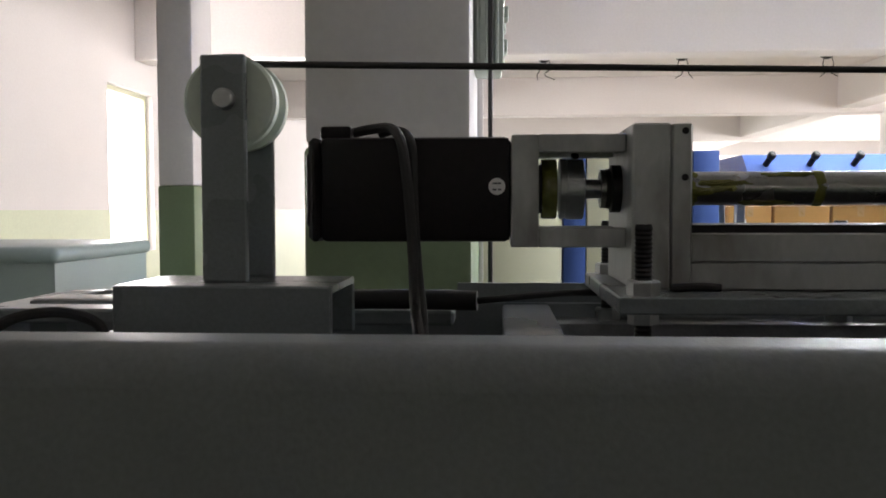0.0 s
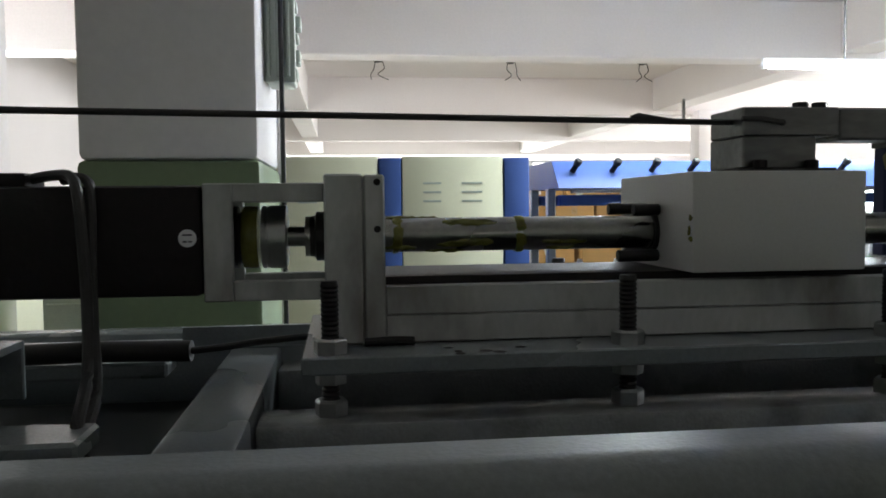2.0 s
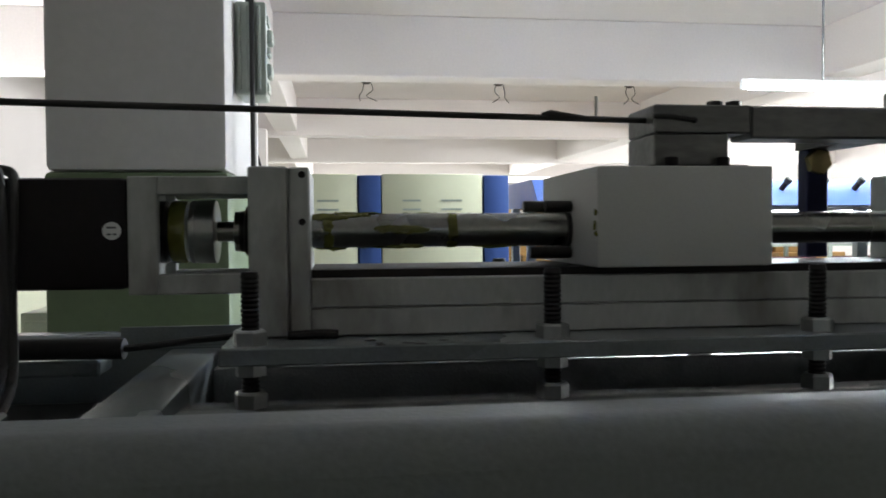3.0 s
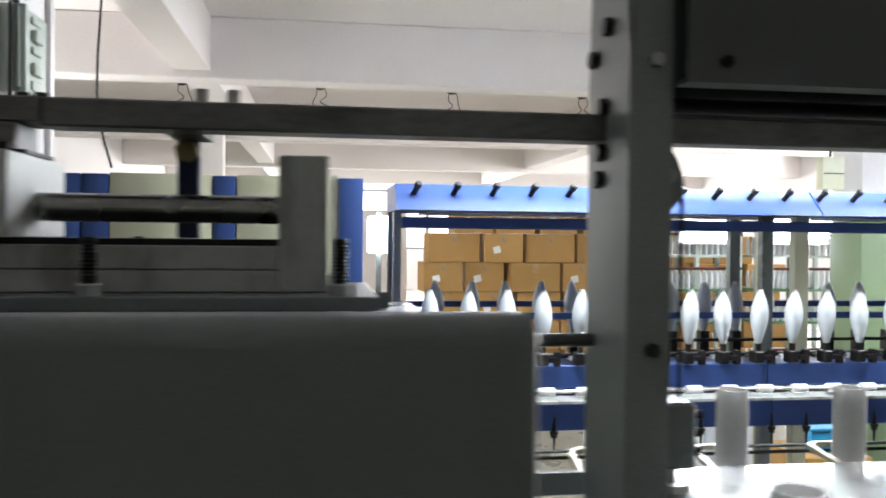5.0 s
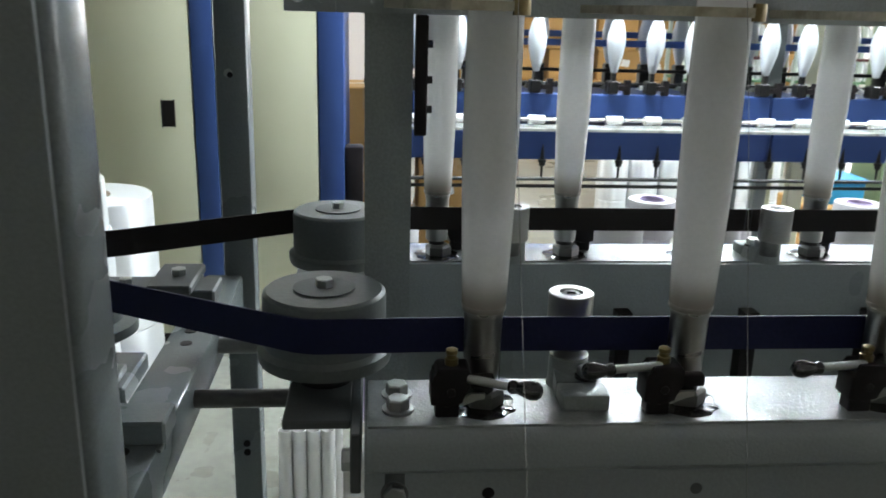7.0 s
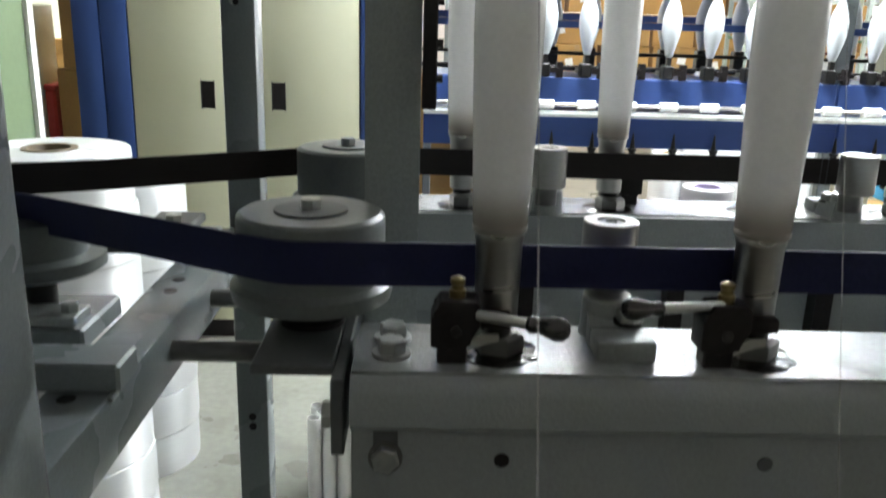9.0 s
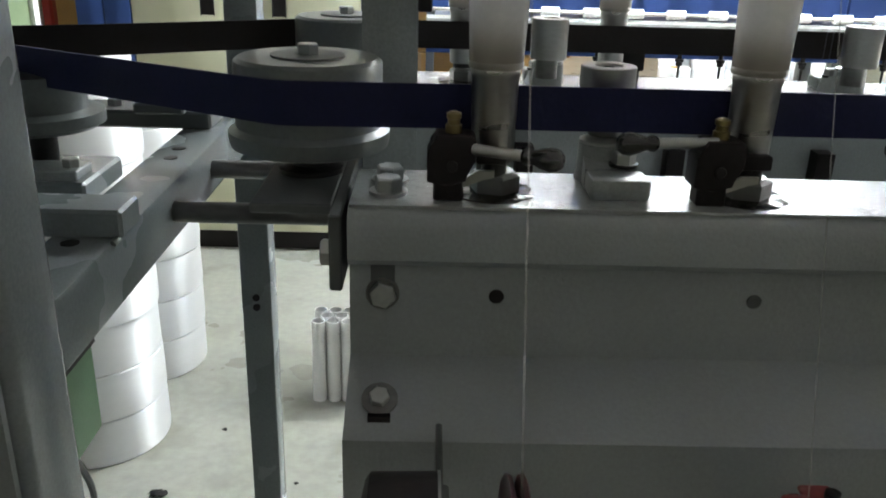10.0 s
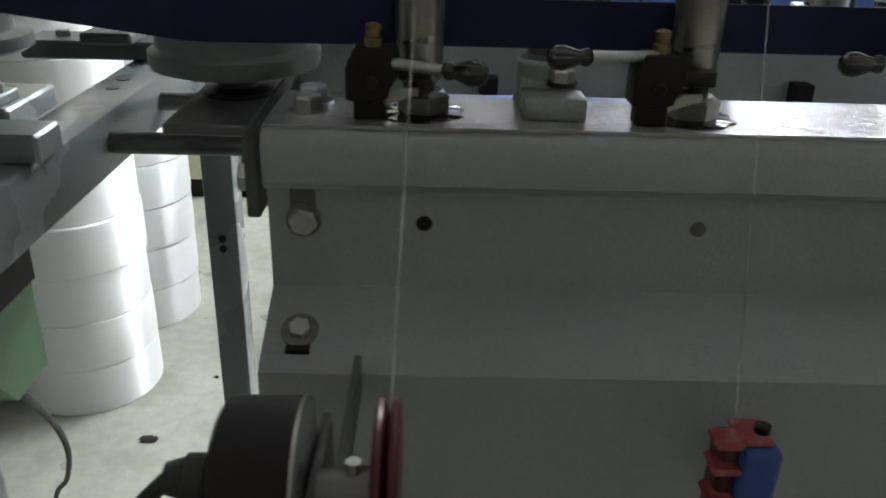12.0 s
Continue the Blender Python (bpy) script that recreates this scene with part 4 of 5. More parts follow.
cp = part("coupling", one(lathe, (-0.8765, SY, SZ), (1, 0, 0), [(0, 0.012), (0, 0.0200), (0.006, 0.0200), (0.007, 0.0165), (0.009, 0.0165)], 40), STEEL_DARK, act, "shaft coupling", origin=(-0.86, SY, SZ))
part("yellow_ring", one(lathe, (-0.8675, SY, SZ), (1, 0, 0), [(0, 0.0195), (0.001, 0.0202), (0.009, 0.0202), (0.010, 0.0195)], 40), GREASE, cp, "yellow coupling insert")
part("steel_ring", one(lathe, (-0.8555, SY, SZ), (1, 0, 0), [(0, 0.0195), (0.0005, 0.0202), (0.003, 0.0202), (0.0033, 0.0196), (0.0045, 0.0196), (0.0048, 0.0204), (0.0155, 0.0204), (0.016, 0.019), (0.016, 0.008)], 40), ZINC, cp, "steel clamping ring")
part("clamp_screw", one(cyl, (-0.845, SY - 0.0195, SZ + 0.008), (-0.845, SY - 0.0215, SZ + 0.008), 0.0028, 12), BLACK, cp)
scr = part("screw_shaft", one(lathe, (-0.840, SY, SZ), (1, 0, 0), [(0, 0.0065), (0.012, 0.0065), (0.012, 0.013), (0.0245, 0.013), (0.0245, 0.0095), (0.060, 0.0095), (0.061, 0.0108), (0.0615, 0.0112), (0.503, 0.0112), (0.504, 0.008), (0.53, 0.008)], 40), SCREW, act, "greased steel screw shaft", origin=(-0.60, SY, SZ))
rng = random.Random(7)
bm = B()
for k in range(15):
    x = -0.775 + rng.random() * 0.118
    a = rng.random() * math.tau
    w = 0.003 + rng.random() * 0.012
    c = Vector((x, SY + 0.0112 * math.cos(a), SZ + 0.0112 * math.sin(a)))
    bmesh.ops.create_icosphere(bm, subdivisions=3, radius=1.0, matrix=Matrix.Translation(c) @ Matrix.Rotation(a, 4, "X") @ Matrix.Diagonal((w * 1.3, 0.0006 + rng.random() * 0.0010, 0.0012 + rng.random() * 0.0024, 1)))
for x in (-0.772, -0.690):
    lathe(bm, (x, SY, SZ), (1, 0, 0), [(0, 0.0110), (0.001, 0.0117), (0.005, 0.0119), (0.007, 0.0110)], 40)
for v in bm.verts:
    v.co += Vector((noise.noise(v.co * 260), noise.noise(v.co * 260 + Vector((5, 0, 0))), noise.noise(v.co * 260 + Vector((0, 5, 0))))) * 0.0014
part("grease", bm, GREASE, scr, "yellow green grease blobs")
part("bearing_cap", one(lathe, (-0.828, SY, SZ), (1, 0, 0), [(0, 0.009), (0, 0.0125), (0.006, 0.0135), (0.007, 0.0160), (0.013, 0.0160)], 32), STEEL_DARK, act)
for k, x in enumerate((-0.812, -0.638, -0.471, -0.297)):
    for y in (0.103, 0.262):
        st = part("stud", one(lathe, (x, y, 1.3692), (0, 0, 1), [v for j in range(28) for v in ((j * 0.00267, 0.0046), (j * 0.00267 + 0.0013, 0.0054))] + [(0.0763, 0.0046)], 14), STEEL_DARK, act, "black threaded stud")
        part("nut", one(hexa, (x, y, 1.4046), (0, 0, 1), 0.0098, 0.0085), ZINC, st, "zinc plated nut")
        part("nut", one(hexa, (x, y, 1.3695), (0, 0, 1), 0.0095, 0.009), ZINC, st, "zinc plated nut")
        part("nut", one(hexa, (x, y, 1.3875), (0, 0, 1), 0.0090, 0.0068), ZINC, st)
rng = random.Random(21)
for k in range(6):
    x, y = rng.uniform(-0.755, -0.69), rng.uniform(0.0895, 0.118)
    part("oil_spot", one(lathe, (x, y, 1.4045), (0, 0, 1), [(0, 0.0045 * rng.uniform(0.5, 1)), (0.0004, 0.002), (0.0005, 0)], 12), OIL, act)
part("oil_blob", one(sweep, [(-0.792, 0.124, 1.4065), (-0.775, 0.122, 1.4075), (-0.763, 0.123, 1.4068)], 0.0028, 8), STEEL_DARK, act)

mot = thing("servo_motor", "black servo motor with a looped black cable", "motor", (-0.955, SY, 1.43))
part("body", boxes((-1.012, -0.8885, 0.149, 0.215, 1.4335, 1.5010, 0.004, 2)), BLACK, mot)
part("rear_cap", boxes((-1.022, -1.012, 0.151, 0.213, 1.4425, 1.4920, 0.003, 2), (-1.020, -1.012, 0.149, 0.215, 1.4335, 1.5010, 0.003, 1)), BLACK, mot)
part("connector", boxes((-1.014, -0.993, 0.160, 0.195, 1.5010, 1.5095, 0.002, 2)), BLACK, mot)
part("label", one(cyl, (-0.8972, 0.1491, 1.4690), (-0.8972, 0.1484, 1.4690), 0.0054, 28), PAPER, mot, "small round white sticker")
part("label_mark", boxes((-0.9, -0.8945, 0.1481, 0.1483, 1.4705, 1.4715), (-0.9, -0.8975, 0.1481, 0.1483, 1.4665, 1.4675), (-0.8965, -0.8945, 0.1481, 0.1483, 1.4665, 1.4675)), INK, mot)
part("cable", one(sweep, [(-0.993, 0.172, 1.5060), (-0.980, 0.166, 1.5078), (-0.966, 0.155, 1.5070), (-0.958, 0.142, 1.4970), (-0.953, 0.132, 1.4700), (-0.949, 0.124, 1.4300), (-0.946, 0.110, 1.395), (-0.938, 0.06, 1.373), (-0.935, 0.03, 1.32)], 0.0034, 10), RUBBER, mot, "black cable")
part("cable", one(sweep, [(-0.975, 0.172, 1.5050), (-0.966, 0.166, 1.5068), (-0.956, 0.158, 1.5030), (-0.951, 0.144, 1.4900), (-0.949, 0.134, 1.4500), (-0.946, 0.124, 1.4200), (-0.941, 0.108, 1.385), (-0.936, 0.066, 1.365), (-0.93, 0.04, 1.31)], 0.0031, 10), RUBBER, mot, "black cable")
bm = B()
sweep(bm, [(-1.17, 0.02, 1.380), (-1.155, 0.035, 1.396), (-1.135, 0.05, 1.399), (-1.118, 0.058, 1.392), (-1.112, 0.056, 1.382)], 0.003, 8)
solid("loose_cable", bm, RUBBER, "thin black cable looped beside the pulley stand", "cable")
bm = B()
sweep(bm, [(-0.912, 0.236, 1.386), (-0.89, 0.236, 1.388), (-0.86, 0.246, 1.390), (-0.82, 0.262, 1.390), (-0.75, 0.285, 1.383)], 0.0026, 8)
solid("loose_cable", bm, RUBBER, "thin black cable lying over the frame", "cable")
bm = B()
sweep(bm, [(-1.12, 0.250, 1.384), (-1.05, 0.246, 1.3845), (-0.98, 0.243, 1.386), (-0.912, 0.236, 1.386)], 0.0075, 12)
solid("cable_sleeve", bm, RUBBER, "thick black cable sleeve on the frame", "cable")

# slide that travels on the screw, with its draw bar and cable
SX = -0.582
car = thing("screw_slide", "ground aluminium slide block with a steel draw bar", "slide", (SX, SY, 1.444))
part("block", boxes((SX - 0.0045, SX + 0.109, 0.116, 0.248, 1.4445, 1.5065, 0.0015, 2)), ALU_CLEAN, car, "ground aluminium block")
part("flange", one(lathe, (SX - 0.007, SY, SZ), (1, 0, 0), [(0, 0.0118), (0, 0.0135), (0.001, 0.0142), (0.007, 0.0142)], 40), STEEL_DARK, car, "dark screw nut flange")
for dy, dz, ln in ((-0.016, 0.0150, 0.024), (0.006, 0.0155, 0.034), (-0.014, -0.0155, 0.034), (0.008, -0.0155, 0.022)):
    part("cap_screw", one(cyl, (SX - ln, SY + dy, SZ + dz), (SX - 0.006, SY + dy, SZ + dz), 0.0040, 16, 0.0006), STEEL_DARK, car)
bm = B()
for k, (dy, dz, r) in enumerate(((-0.064, 0.010, 0.0014), (-0.062, 0.002, 0.0018), (-0.064, -0.003, 0.0013))):
    bmesh.ops.create_icosphere(bm, subdivisions=3, radius=1.0, matrix=Matrix.Translation((SX - 0.0047, SY + dy, SZ + dz)) @ Matrix.Diagonal((0.0012, r, r * 1.5, 1)))
for v in bm.verts:
    v.co += Vector((0, noise.noise(v.co * 400), noise.noise(v.co * 400 + Vector((0, 5, 0))))) * 0.0016
part("grease", bm, GREASE, car, "yellow green grease smears")
bx = SX + 0.032
part("shim", boxes((bx + 0.010, bx + 0.078, 0.150, 0.215, 1.5066, 1.5096)), STEEL_DARK, car)
part("clamp_block", boxes((bx + 0.0165, bx + 0.0685, 0.158, 0.208, 1.5097, 1.5310, 0.001, 1)), STEEL_GREY, car, "scratched grey steel clamp")
part("clamp_block", boxes((bx + 0.0165, bx + 0.0850, 0.1582, 0.2078, 1.5314, 1.5505, 0.001, 1)), STEEL_GREY, car, "scratched grey steel clamp")
for x in (0.026, 0.062):
    part("cap_screw", one(cyl, (bx + x, 0.153, 1.5096), (bx + x, 0.153, 1.5150), 0.0045, 14, 0.0005), BLACK, car)
part("cable_hole", one(cyl, (bx + 0.044, 0.1583, 1.540), (bx + 0.044, 0.1575, 1.540), 0.0022, 12), BLACK, car)
part("draw_bar", boxes((bx + 0.0855, bx + 1.9, 0.160, 0.192, 1.5285, 1.5505, 0.0015, 1)), STEEL_GREY, car, "long scratched steel draw bar")
for x in (0.067, 0.081, 0.20, 0.225):
    part("bolt", one(hexa, (bx + x, 0.176, 1.5505), (0, 0, 1), 0.0055, 0.005 if x < 0.1 else 0.012), STEEL_DARK if x < 0.1 else ZINC, car)
bp = part("bumper_post", boxes((bx + 0.172, bx + 0.190, 0.236, 0.250, 1.4445, 1.5285, 0.001, 1)), BELT_BLUE, car, "navy painted steel bracket")
part("draw_arm", boxes((bx + 0.17, bx + 0.20, 0.19, 0.25, 1.5285, 1.5345)), STEEL_DARK, car)
part("brass_bolt", one(hexa, (bx + 0.180, 0.236, 1.519), (0, -1, 0), 0.0105, 0.006), BRASS, bp, "brass hexagon bolt")
cb = B()
sweep(cb, [(-1.050, 0.112, 1.5425), (-0.80, 0.145, 1.5425), (bx + 0.0165, 0.174, 1.5415)], 0.0021, 8, 1)
sweep(cb, [(bx + 0.0155, 0.1575, 1.5425), (bx + 0.028, 0.157, 1.5425), (bx + 0.044, 0.157, 1.540)], 0.0018, 8, 1)
part("cable", cb, RUBBER, car, "thin black draw cable")
part("cable_tail", one(lathe, (bx - 0.058, 0.1665, 1.5445), (1, 0.06, -0.07), [(0, 0.0006), (0.006, 0.0032), (0.012, 0.0026), (0.036, 0.001)], 10), RUBBER, car)
part("cable_tie", one(cyl, (bx - 0.019, 0.1715, 1.540), (bx - 0.019, 0.1715, 1.557), 0.0012, 8), PAPER, car, "white cable tie")

# pulley stand
ps = thing("pulley_stand", "grey bent steel stand with a white nylon pulley", "pulley stand", (-1.05, 0.10, 1.378))
part("upright", boxes((-1.0685, -1.0420, 0.088, 0.093, 1.4125, 1.5440, 0.001, 1)), GREY, ps)
part("upright", boxes((-1.0635, -1.0370, 0.128, 0.133, 1.4125, 1.5300, 0.001, 1)), GREY, ps)
part("base_channel", boxes((-1.110, -0.987, 0.060, 0.064, 1.378, 1.4125, 0.001, 1), (-1.110, -0.987, 0.130, 0.134, 1.378, 1.4125, 0.001, 1), (-1.110, -0.987, 0.064, 0.130, 1.4085, 1.4125)), GREY, ps)
nw = part("wheel", one(lathe, (-1.0535, 0.0950, 1.5180), (0, 1, 0), [(0, 0.012), (0, 0.0260), (0.0015, 0.0278), (0.0075, 0.0278), (0.010, 0.0235), (0.015, 0.0215), (0.020, 0.0235), (0.0225, 0.0278), (0.0285, 0.0278), (0.030, 0.0260), (0.030, 0.012)], 56), NYLON, ps, "white nylon rope pulley", origin=(-1.0535, 0.110, 1.5180))
part("axle", one(cyl, (-1.0535, 0.082, 1.5180), (-1.0535, 0.14, 1.5180), 0.0062, 24, 0.001), ZINC, ps, "zinc plated axle")
part("washer", one(cyl, (-1.0535, 0.093, 1.5180), (-1.0535, 0.0955, 1.5180), 0.011, 24), STEEL_DARK, ps)


# ---- tube lights ----


def tube_light(x0, x1, y, z, power, hang):
    t = thing("tube_light", "long fluorescent tube light hung on thin rods", "lamp", ((x0 + x1) / 2, y, z), "tube lights")
    part("tube", one(cyl, (x0, y, z), (x1, y, z), 0.013, 14), TUBE_GLOW, t, "glowing white tube")
    part("batten", boxes((x0 - 0.03, x1 + 0.03, y - 0.012, y + 0.012, z + 0.016, z + 0.030, 0.003, 1)), PAPER, t)
    for x in (x0 - 0.022, x1 + 0.022):
        part("holder", boxes((x - 0.008, x + 0.008, y - 0.014, y + 0.014, z - 0.013, z + 0.016)), PAPER, t)
    if hang:
        for x in (x0 + 0.34, x1 - 0.2):
            part("rod", one(cyl, (x, y, z + 0.030), (x, y, H), 0.005, 8), STEEL_GREY, t)
    area_lamp("tube_light_lamp", ((x0 + x1) / 2, y, z - 0.025), ((x0 + x1) / 2, y + 0.001, 0), x1 - x0, 0.03, power, COOL)


tube_light(0.99, 2.2, 2.98, 2.062, 24, True)
# Unseen: one assumed further along, two overhead for the glare on the rails.
tube_light(3.6, 4.8, 2.98, 2.062, 24, True)
tube_light(0.10, 1.30, 2.28, 2.34, 30, True)
tube_light(1.9, 3.1, 2.28, 2.34, 30, True)


def rack_lamp(x0, x1, y, z):
    t = thing("rack_lamp", "bright fluorescent lamp fixed on a yarn rack", "lamp", ((x0 + x1) / 2, y, z), "lamps on the yarn racks")
    # Box as large as the lamp's bloom, so the glare is built in.
    part("diffuser", boxes((x0, x1, y - 0.03, y + 0.04, z - 0.03, z + 0.12, 0.02, 3)), LAMP_GLOW, t, "glowing white box as large as the glare")
    part("mount", boxes((x0 + 0.02, x0 + 0.05, y + 0.06, 5.99, z + 0.02, z + 0.05), (x1 - 0.05, x1 - 0.02, y + 0.06, 5.99, z + 0.02, z + 0.05)), GREY, t)
    part("reflector", boxes((x0 - 0.04, x1 + 0.04, y + 0.045, y + 0.06, z - 0.07, z + 0.16, 0.003, 1)), PAPER, t)


rack_lamp(2.56, 2.93, 5.80, 1.48)
rack_lamp(3.28, 3.78, 5.80, 1.48)
# Upright glare of unclear source, built as a glowing box; the stand is added.
vl = thing("standing_lamp", "upright glare built as a glowing box on an added slim stand", "lamp", (0.13, 5.8, 0))
part("diffuser", boxes((0.02, 0.19, 5.76, 5.83, 1.32, 1.60, 0.03, 3)), LAMP_GLOW, vl, "glowing white box as large as the glare")
part("stand", boxes((0.09, 0.13, 5.83, 5.86, 0.0, 1.64), (0.0, 0.22, 5.74, 5.94, 0, 0.02)), GREY, vl)

# ---- control cabinet of the neighbouring machine ----
cab = thing("control_cabinet", "cream and blue steel control cabinet with two doors", "cabinet", (-0.685, 2.7, 0))
CY = 2.413
part("plinth", boxes((-1.18, -0.19, CY + 0.03, 3.05, 0, 0.07)), BLACK, cab)
part("body", boxes((-1.20, -0.172, CY + 0.02, 3.08, 0.07, 1.648, 0.004, 1)), BLUE, cab)
for x0, x1 in ((-1.20, -1.112), (-1.108, -1.022), (-0.681, -0.608), (-0.258, -0.172)):
    part("corner_panel", boxes((x0, x1, CY - 0.002, CY + 0.02, 0.07, 1.648, 0.004, 2)), BLUE, cab, "blue panel")
for x0, x1, xs in ((-1.018, -0.685, -0.768), (-0.604, -0.262, -0.532)):
    d = part("door", boxes((x0, x1, CY, CY + 0.02, 0.075, 1.652, 0.003, 2)), BEIGE, cab, "cream door")
    part("slot_handle", boxes((xs - 0.020, xs + 0.020, CY - 0.003, CY, 0.835, 0.925, 0.001, 1)), BLACK, d, "black recessed handle")
    part("handle_rim", boxes((xs - 0.023, xs - 0.020, CY - 0.005, CY, 0.832, 0.928), (xs + 0.020, xs + 0.023, CY - 0.005, CY, 0.832, 0.928)), STEEL_DARK, d)
    for dz in (1.50, 1.53, 1.56):
        for xa, xb in ((0.07, 0.13), (0.20, 0.27)):
            part("notice_bar", boxes((x0 + xa, x0 + xb, CY - 0.0008, CY, dz, dz + 0.006)), PALE_BOX, d)
part("socket_box", boxes((-0.172, -0.105, 2.44, 2.52, 0.56, 0.77, 0.01, 2)), BLACK, cab, "black socket box")

# ---- blue winding machine in the next row ----
bw = thing("winding_machine", "blue winding machine with a long row of bobbins", "machine", (2.4, 2.8, 0))
XL, XR = -0.045, 5.6
bm = B()
profile_x(bm, [(2.505, 1.545), (2.512, 1.555), (2.600, 1.640), (2.612, 1.645), (3.02, 1.645), (3.02, 1.545)], XL, 1.62)
part("top_beam", bm, BLUE, bw)
bm = B()
profile_x(bm, [(2.505, 1.545), (2.512, 1.555), (2.600, 1.640), (2.612, 1.645), (3.02, 1.645), (3.02, 1.545)], 1.628, XR)
part("top_beam", bm, BLUE, bw)
part("lower_beam", boxes((XL + 0.03, XR, 2.60, 2.64, 1.482, 1.522, 0.003, 1)), BLUE, bw)
part("lower_beam", boxes((XL + 0.03, XR, 2.96, 3.00, 1.482, 1.522, 0.003, 1)), BLUE, bw)
# White strips stand in for the bright gap between the two beams.
part("strip_lamp", boxes((XL + 0.1, 1.5, 2.70, 2.715, 1.530, 1.542)), PAPER, bw)
part("strip_lamp", boxes((1.7, XR, 2.70, 2.715, 1.530, 1.542)), PAPER, bw)
for k in range(38):
    x = 0.022 + 0.147 * k
    c = Vector((x, 2.565, 1.606))
    pg = part("peg", one(cyl, c, c + Vector((0.010, -0.020, 0.024)), 0.0105, 12), BLACK, bw)
    d = Vector((0.010, -0.020, 0.024)).normalized()
    part("peg_cap", one(lathe, c + d * 0.030, d, [(0, 0.009), (0.004, 0.014), (0.020, 0.014), (0.024, 0.011)], 14), RUBBER, pg)
for x, w, mat in ((-0.045, 0.03, GREY_LIGHT), (1.46, 0.05, GREY), (1.60, 0.065, BEIGE), (3.2, 0.06, BEIGE), (4.8, 0.06, BEIGE)):
    for y in (2.66, 2.93):
        part("upright", boxes((x, x + w, y, y + 0.04, 0.0, 1.545, 0.003, 1)), mat, bw)
part("bobbin_bar", boxes((XL, XR, 2.70, 2.72, 1.125, 1.150)), BLUE, bw)
part("bobbin_bar", boxes((XL, XR, 2.98, 3.00, 1.150, 1.175)), BLUE, bw)
part("guide_rod", one(cyl, (XL - 0.06, 2.66, 0.985), (XR, 2.66, 0.985), 0.010, 10), STEEL_DARK, bw)
part("guide_rod", one(cyl, (XL - 0.06, 2.72, 1.035), (XR, 2.72, 1.035), 0.007, 10), STEEL_DARK, bw)
part("upper_box", boxes((XL, 1.45, 2.60, 2.95, 0.865, 0.955, 0.004, 1)), BLUE, bw)
part("upper_box", boxes((1.455, XR, 2.60, 2.95, 0.865, 0.955, 0.004, 1)), BLUE, bw)
part("shelf", boxes((XL, XR, 2.50, 2.62, 0.826, 0.836)), ALU, bw)
part("lower_box", boxes((XL, 1.45, 2.56, 2.92, 0.712, 0.825, 0.004, 1)), BLUE, bw)
part("lower_box", boxes((1.455, XR, 2.56, 2.92, 0.712, 0.825, 0.004, 1)), BLUE, bw)
part("roller_shaft", one(cyl, (XL, 2.545, 0.864), (XR, 2.545, 0.864), 0.006, 10), STEEL, bw)
part("yarn_rod", one(cyl, (XL - 0.05, 2.52, 0.645), (XR, 2.52, 0.645), 0.007, 10), STEEL_DARK, bw)
part("yarn_rod", one(cyl, (XL - 0.05, 2.55, 0.612), (XR, 2.55, 0.612), 0.007, 10), STEEL_DARK, bw)
for k in range(37):
    x = 0.09 + 0.147 * k
    part("roller", one(cyl, (x - 0.032, 2.545, 0.864), (x + 0.032, 2.545, 0.864), 0.017, 14, 0.002), WHITE_PLASTIC, bw)
    nz = part("nozzle", one(lathe, (x + 0.03, 2.54, 0.640), (0, 0, 1), [(0, 0.004), (0.05, 0.005), (0.052, 0.012), (0.065, 0.012), (0.066, 0.016), (0.075, 0.016), (0.076, 0.009), (0.10, 0.006), (0.13, 0.002)], 12), STEEL_DARK, bw)
    hd = part("bobbin_holder", boxes((x - 0.022, x + 0.016, 2.575, 2.63, 0.958, 1.005, 0.004, 1), (x - 0.008, x + 0.008, 2.59, 2.61, 1.005, 1.035)), STEEL_DARK, bw)
    part("holder_lever", boxes((x + 0.014, x + 0.045, 2.565, 2.585, 0.972, 0.990), (x + 0.040, x + 0.062, 2.575, 2.60, 0.955, 1.01)), BLACK, hd)
    part("rear_holder", boxes((x + 0.05, x + 0.09, 2.90, 2.95, 0.958, 1.05, 0.004, 1)), STEEL_DARK, bw)
    part("knot_tray", boxes((x - 0.03, x + 0.03, 2.63, 2.69, 0.970, 0.985)), ZINC if k % 2 else PAPER, bw)


def bobbin_profile():
    return [(0, 0.010), (0.004, 0.013), (0.03, 0.020), (0.07, 0.030), (0.105, 0.0345), (0.135, 0.0335), (0.17, 0.026), (0.196, 0.0155), (0.205, 0.0125), (0.206, 0.0105), (0.214, 0.0105), (0.2145, 0.006)]


bob = thing("yarn_bobbin", "white spindle shaped yarn bobbin on the blue machine", "bobbin", (0, 0, 0), "bobbins on the blue machine")
part("yarn", one(lathe, (0, 0, 0), (0, 0, 1), bobbin_profile()[:9], 24), YARN_BACKLIT, bob)
part("core", one(lathe, (0, 0, 0.2), (0, 0, 1), [(0, 0.0105), (0.014, 0.0105), (0.0145, 0.0085), (0.0145, 0.0)], 16), PAPER, bob)
rng = random.Random(3)
first = True
for k in range(37):
    for y, z, dx in ((2.60, 1.035, 0.0), (2.925, 1.05, 0.07)):
        if rng.random() < 0.06 and k > 3:
            continue
        m = pose(0.09 + 0.147 * k + dx, y, z, rng.uniform(-2, 2), rng.uniform(-2, 2), rng.uniform(0, 80))
        if first:
            bob.matrix_basis, first = m, False
        else:
            copy_thing(bob, m)

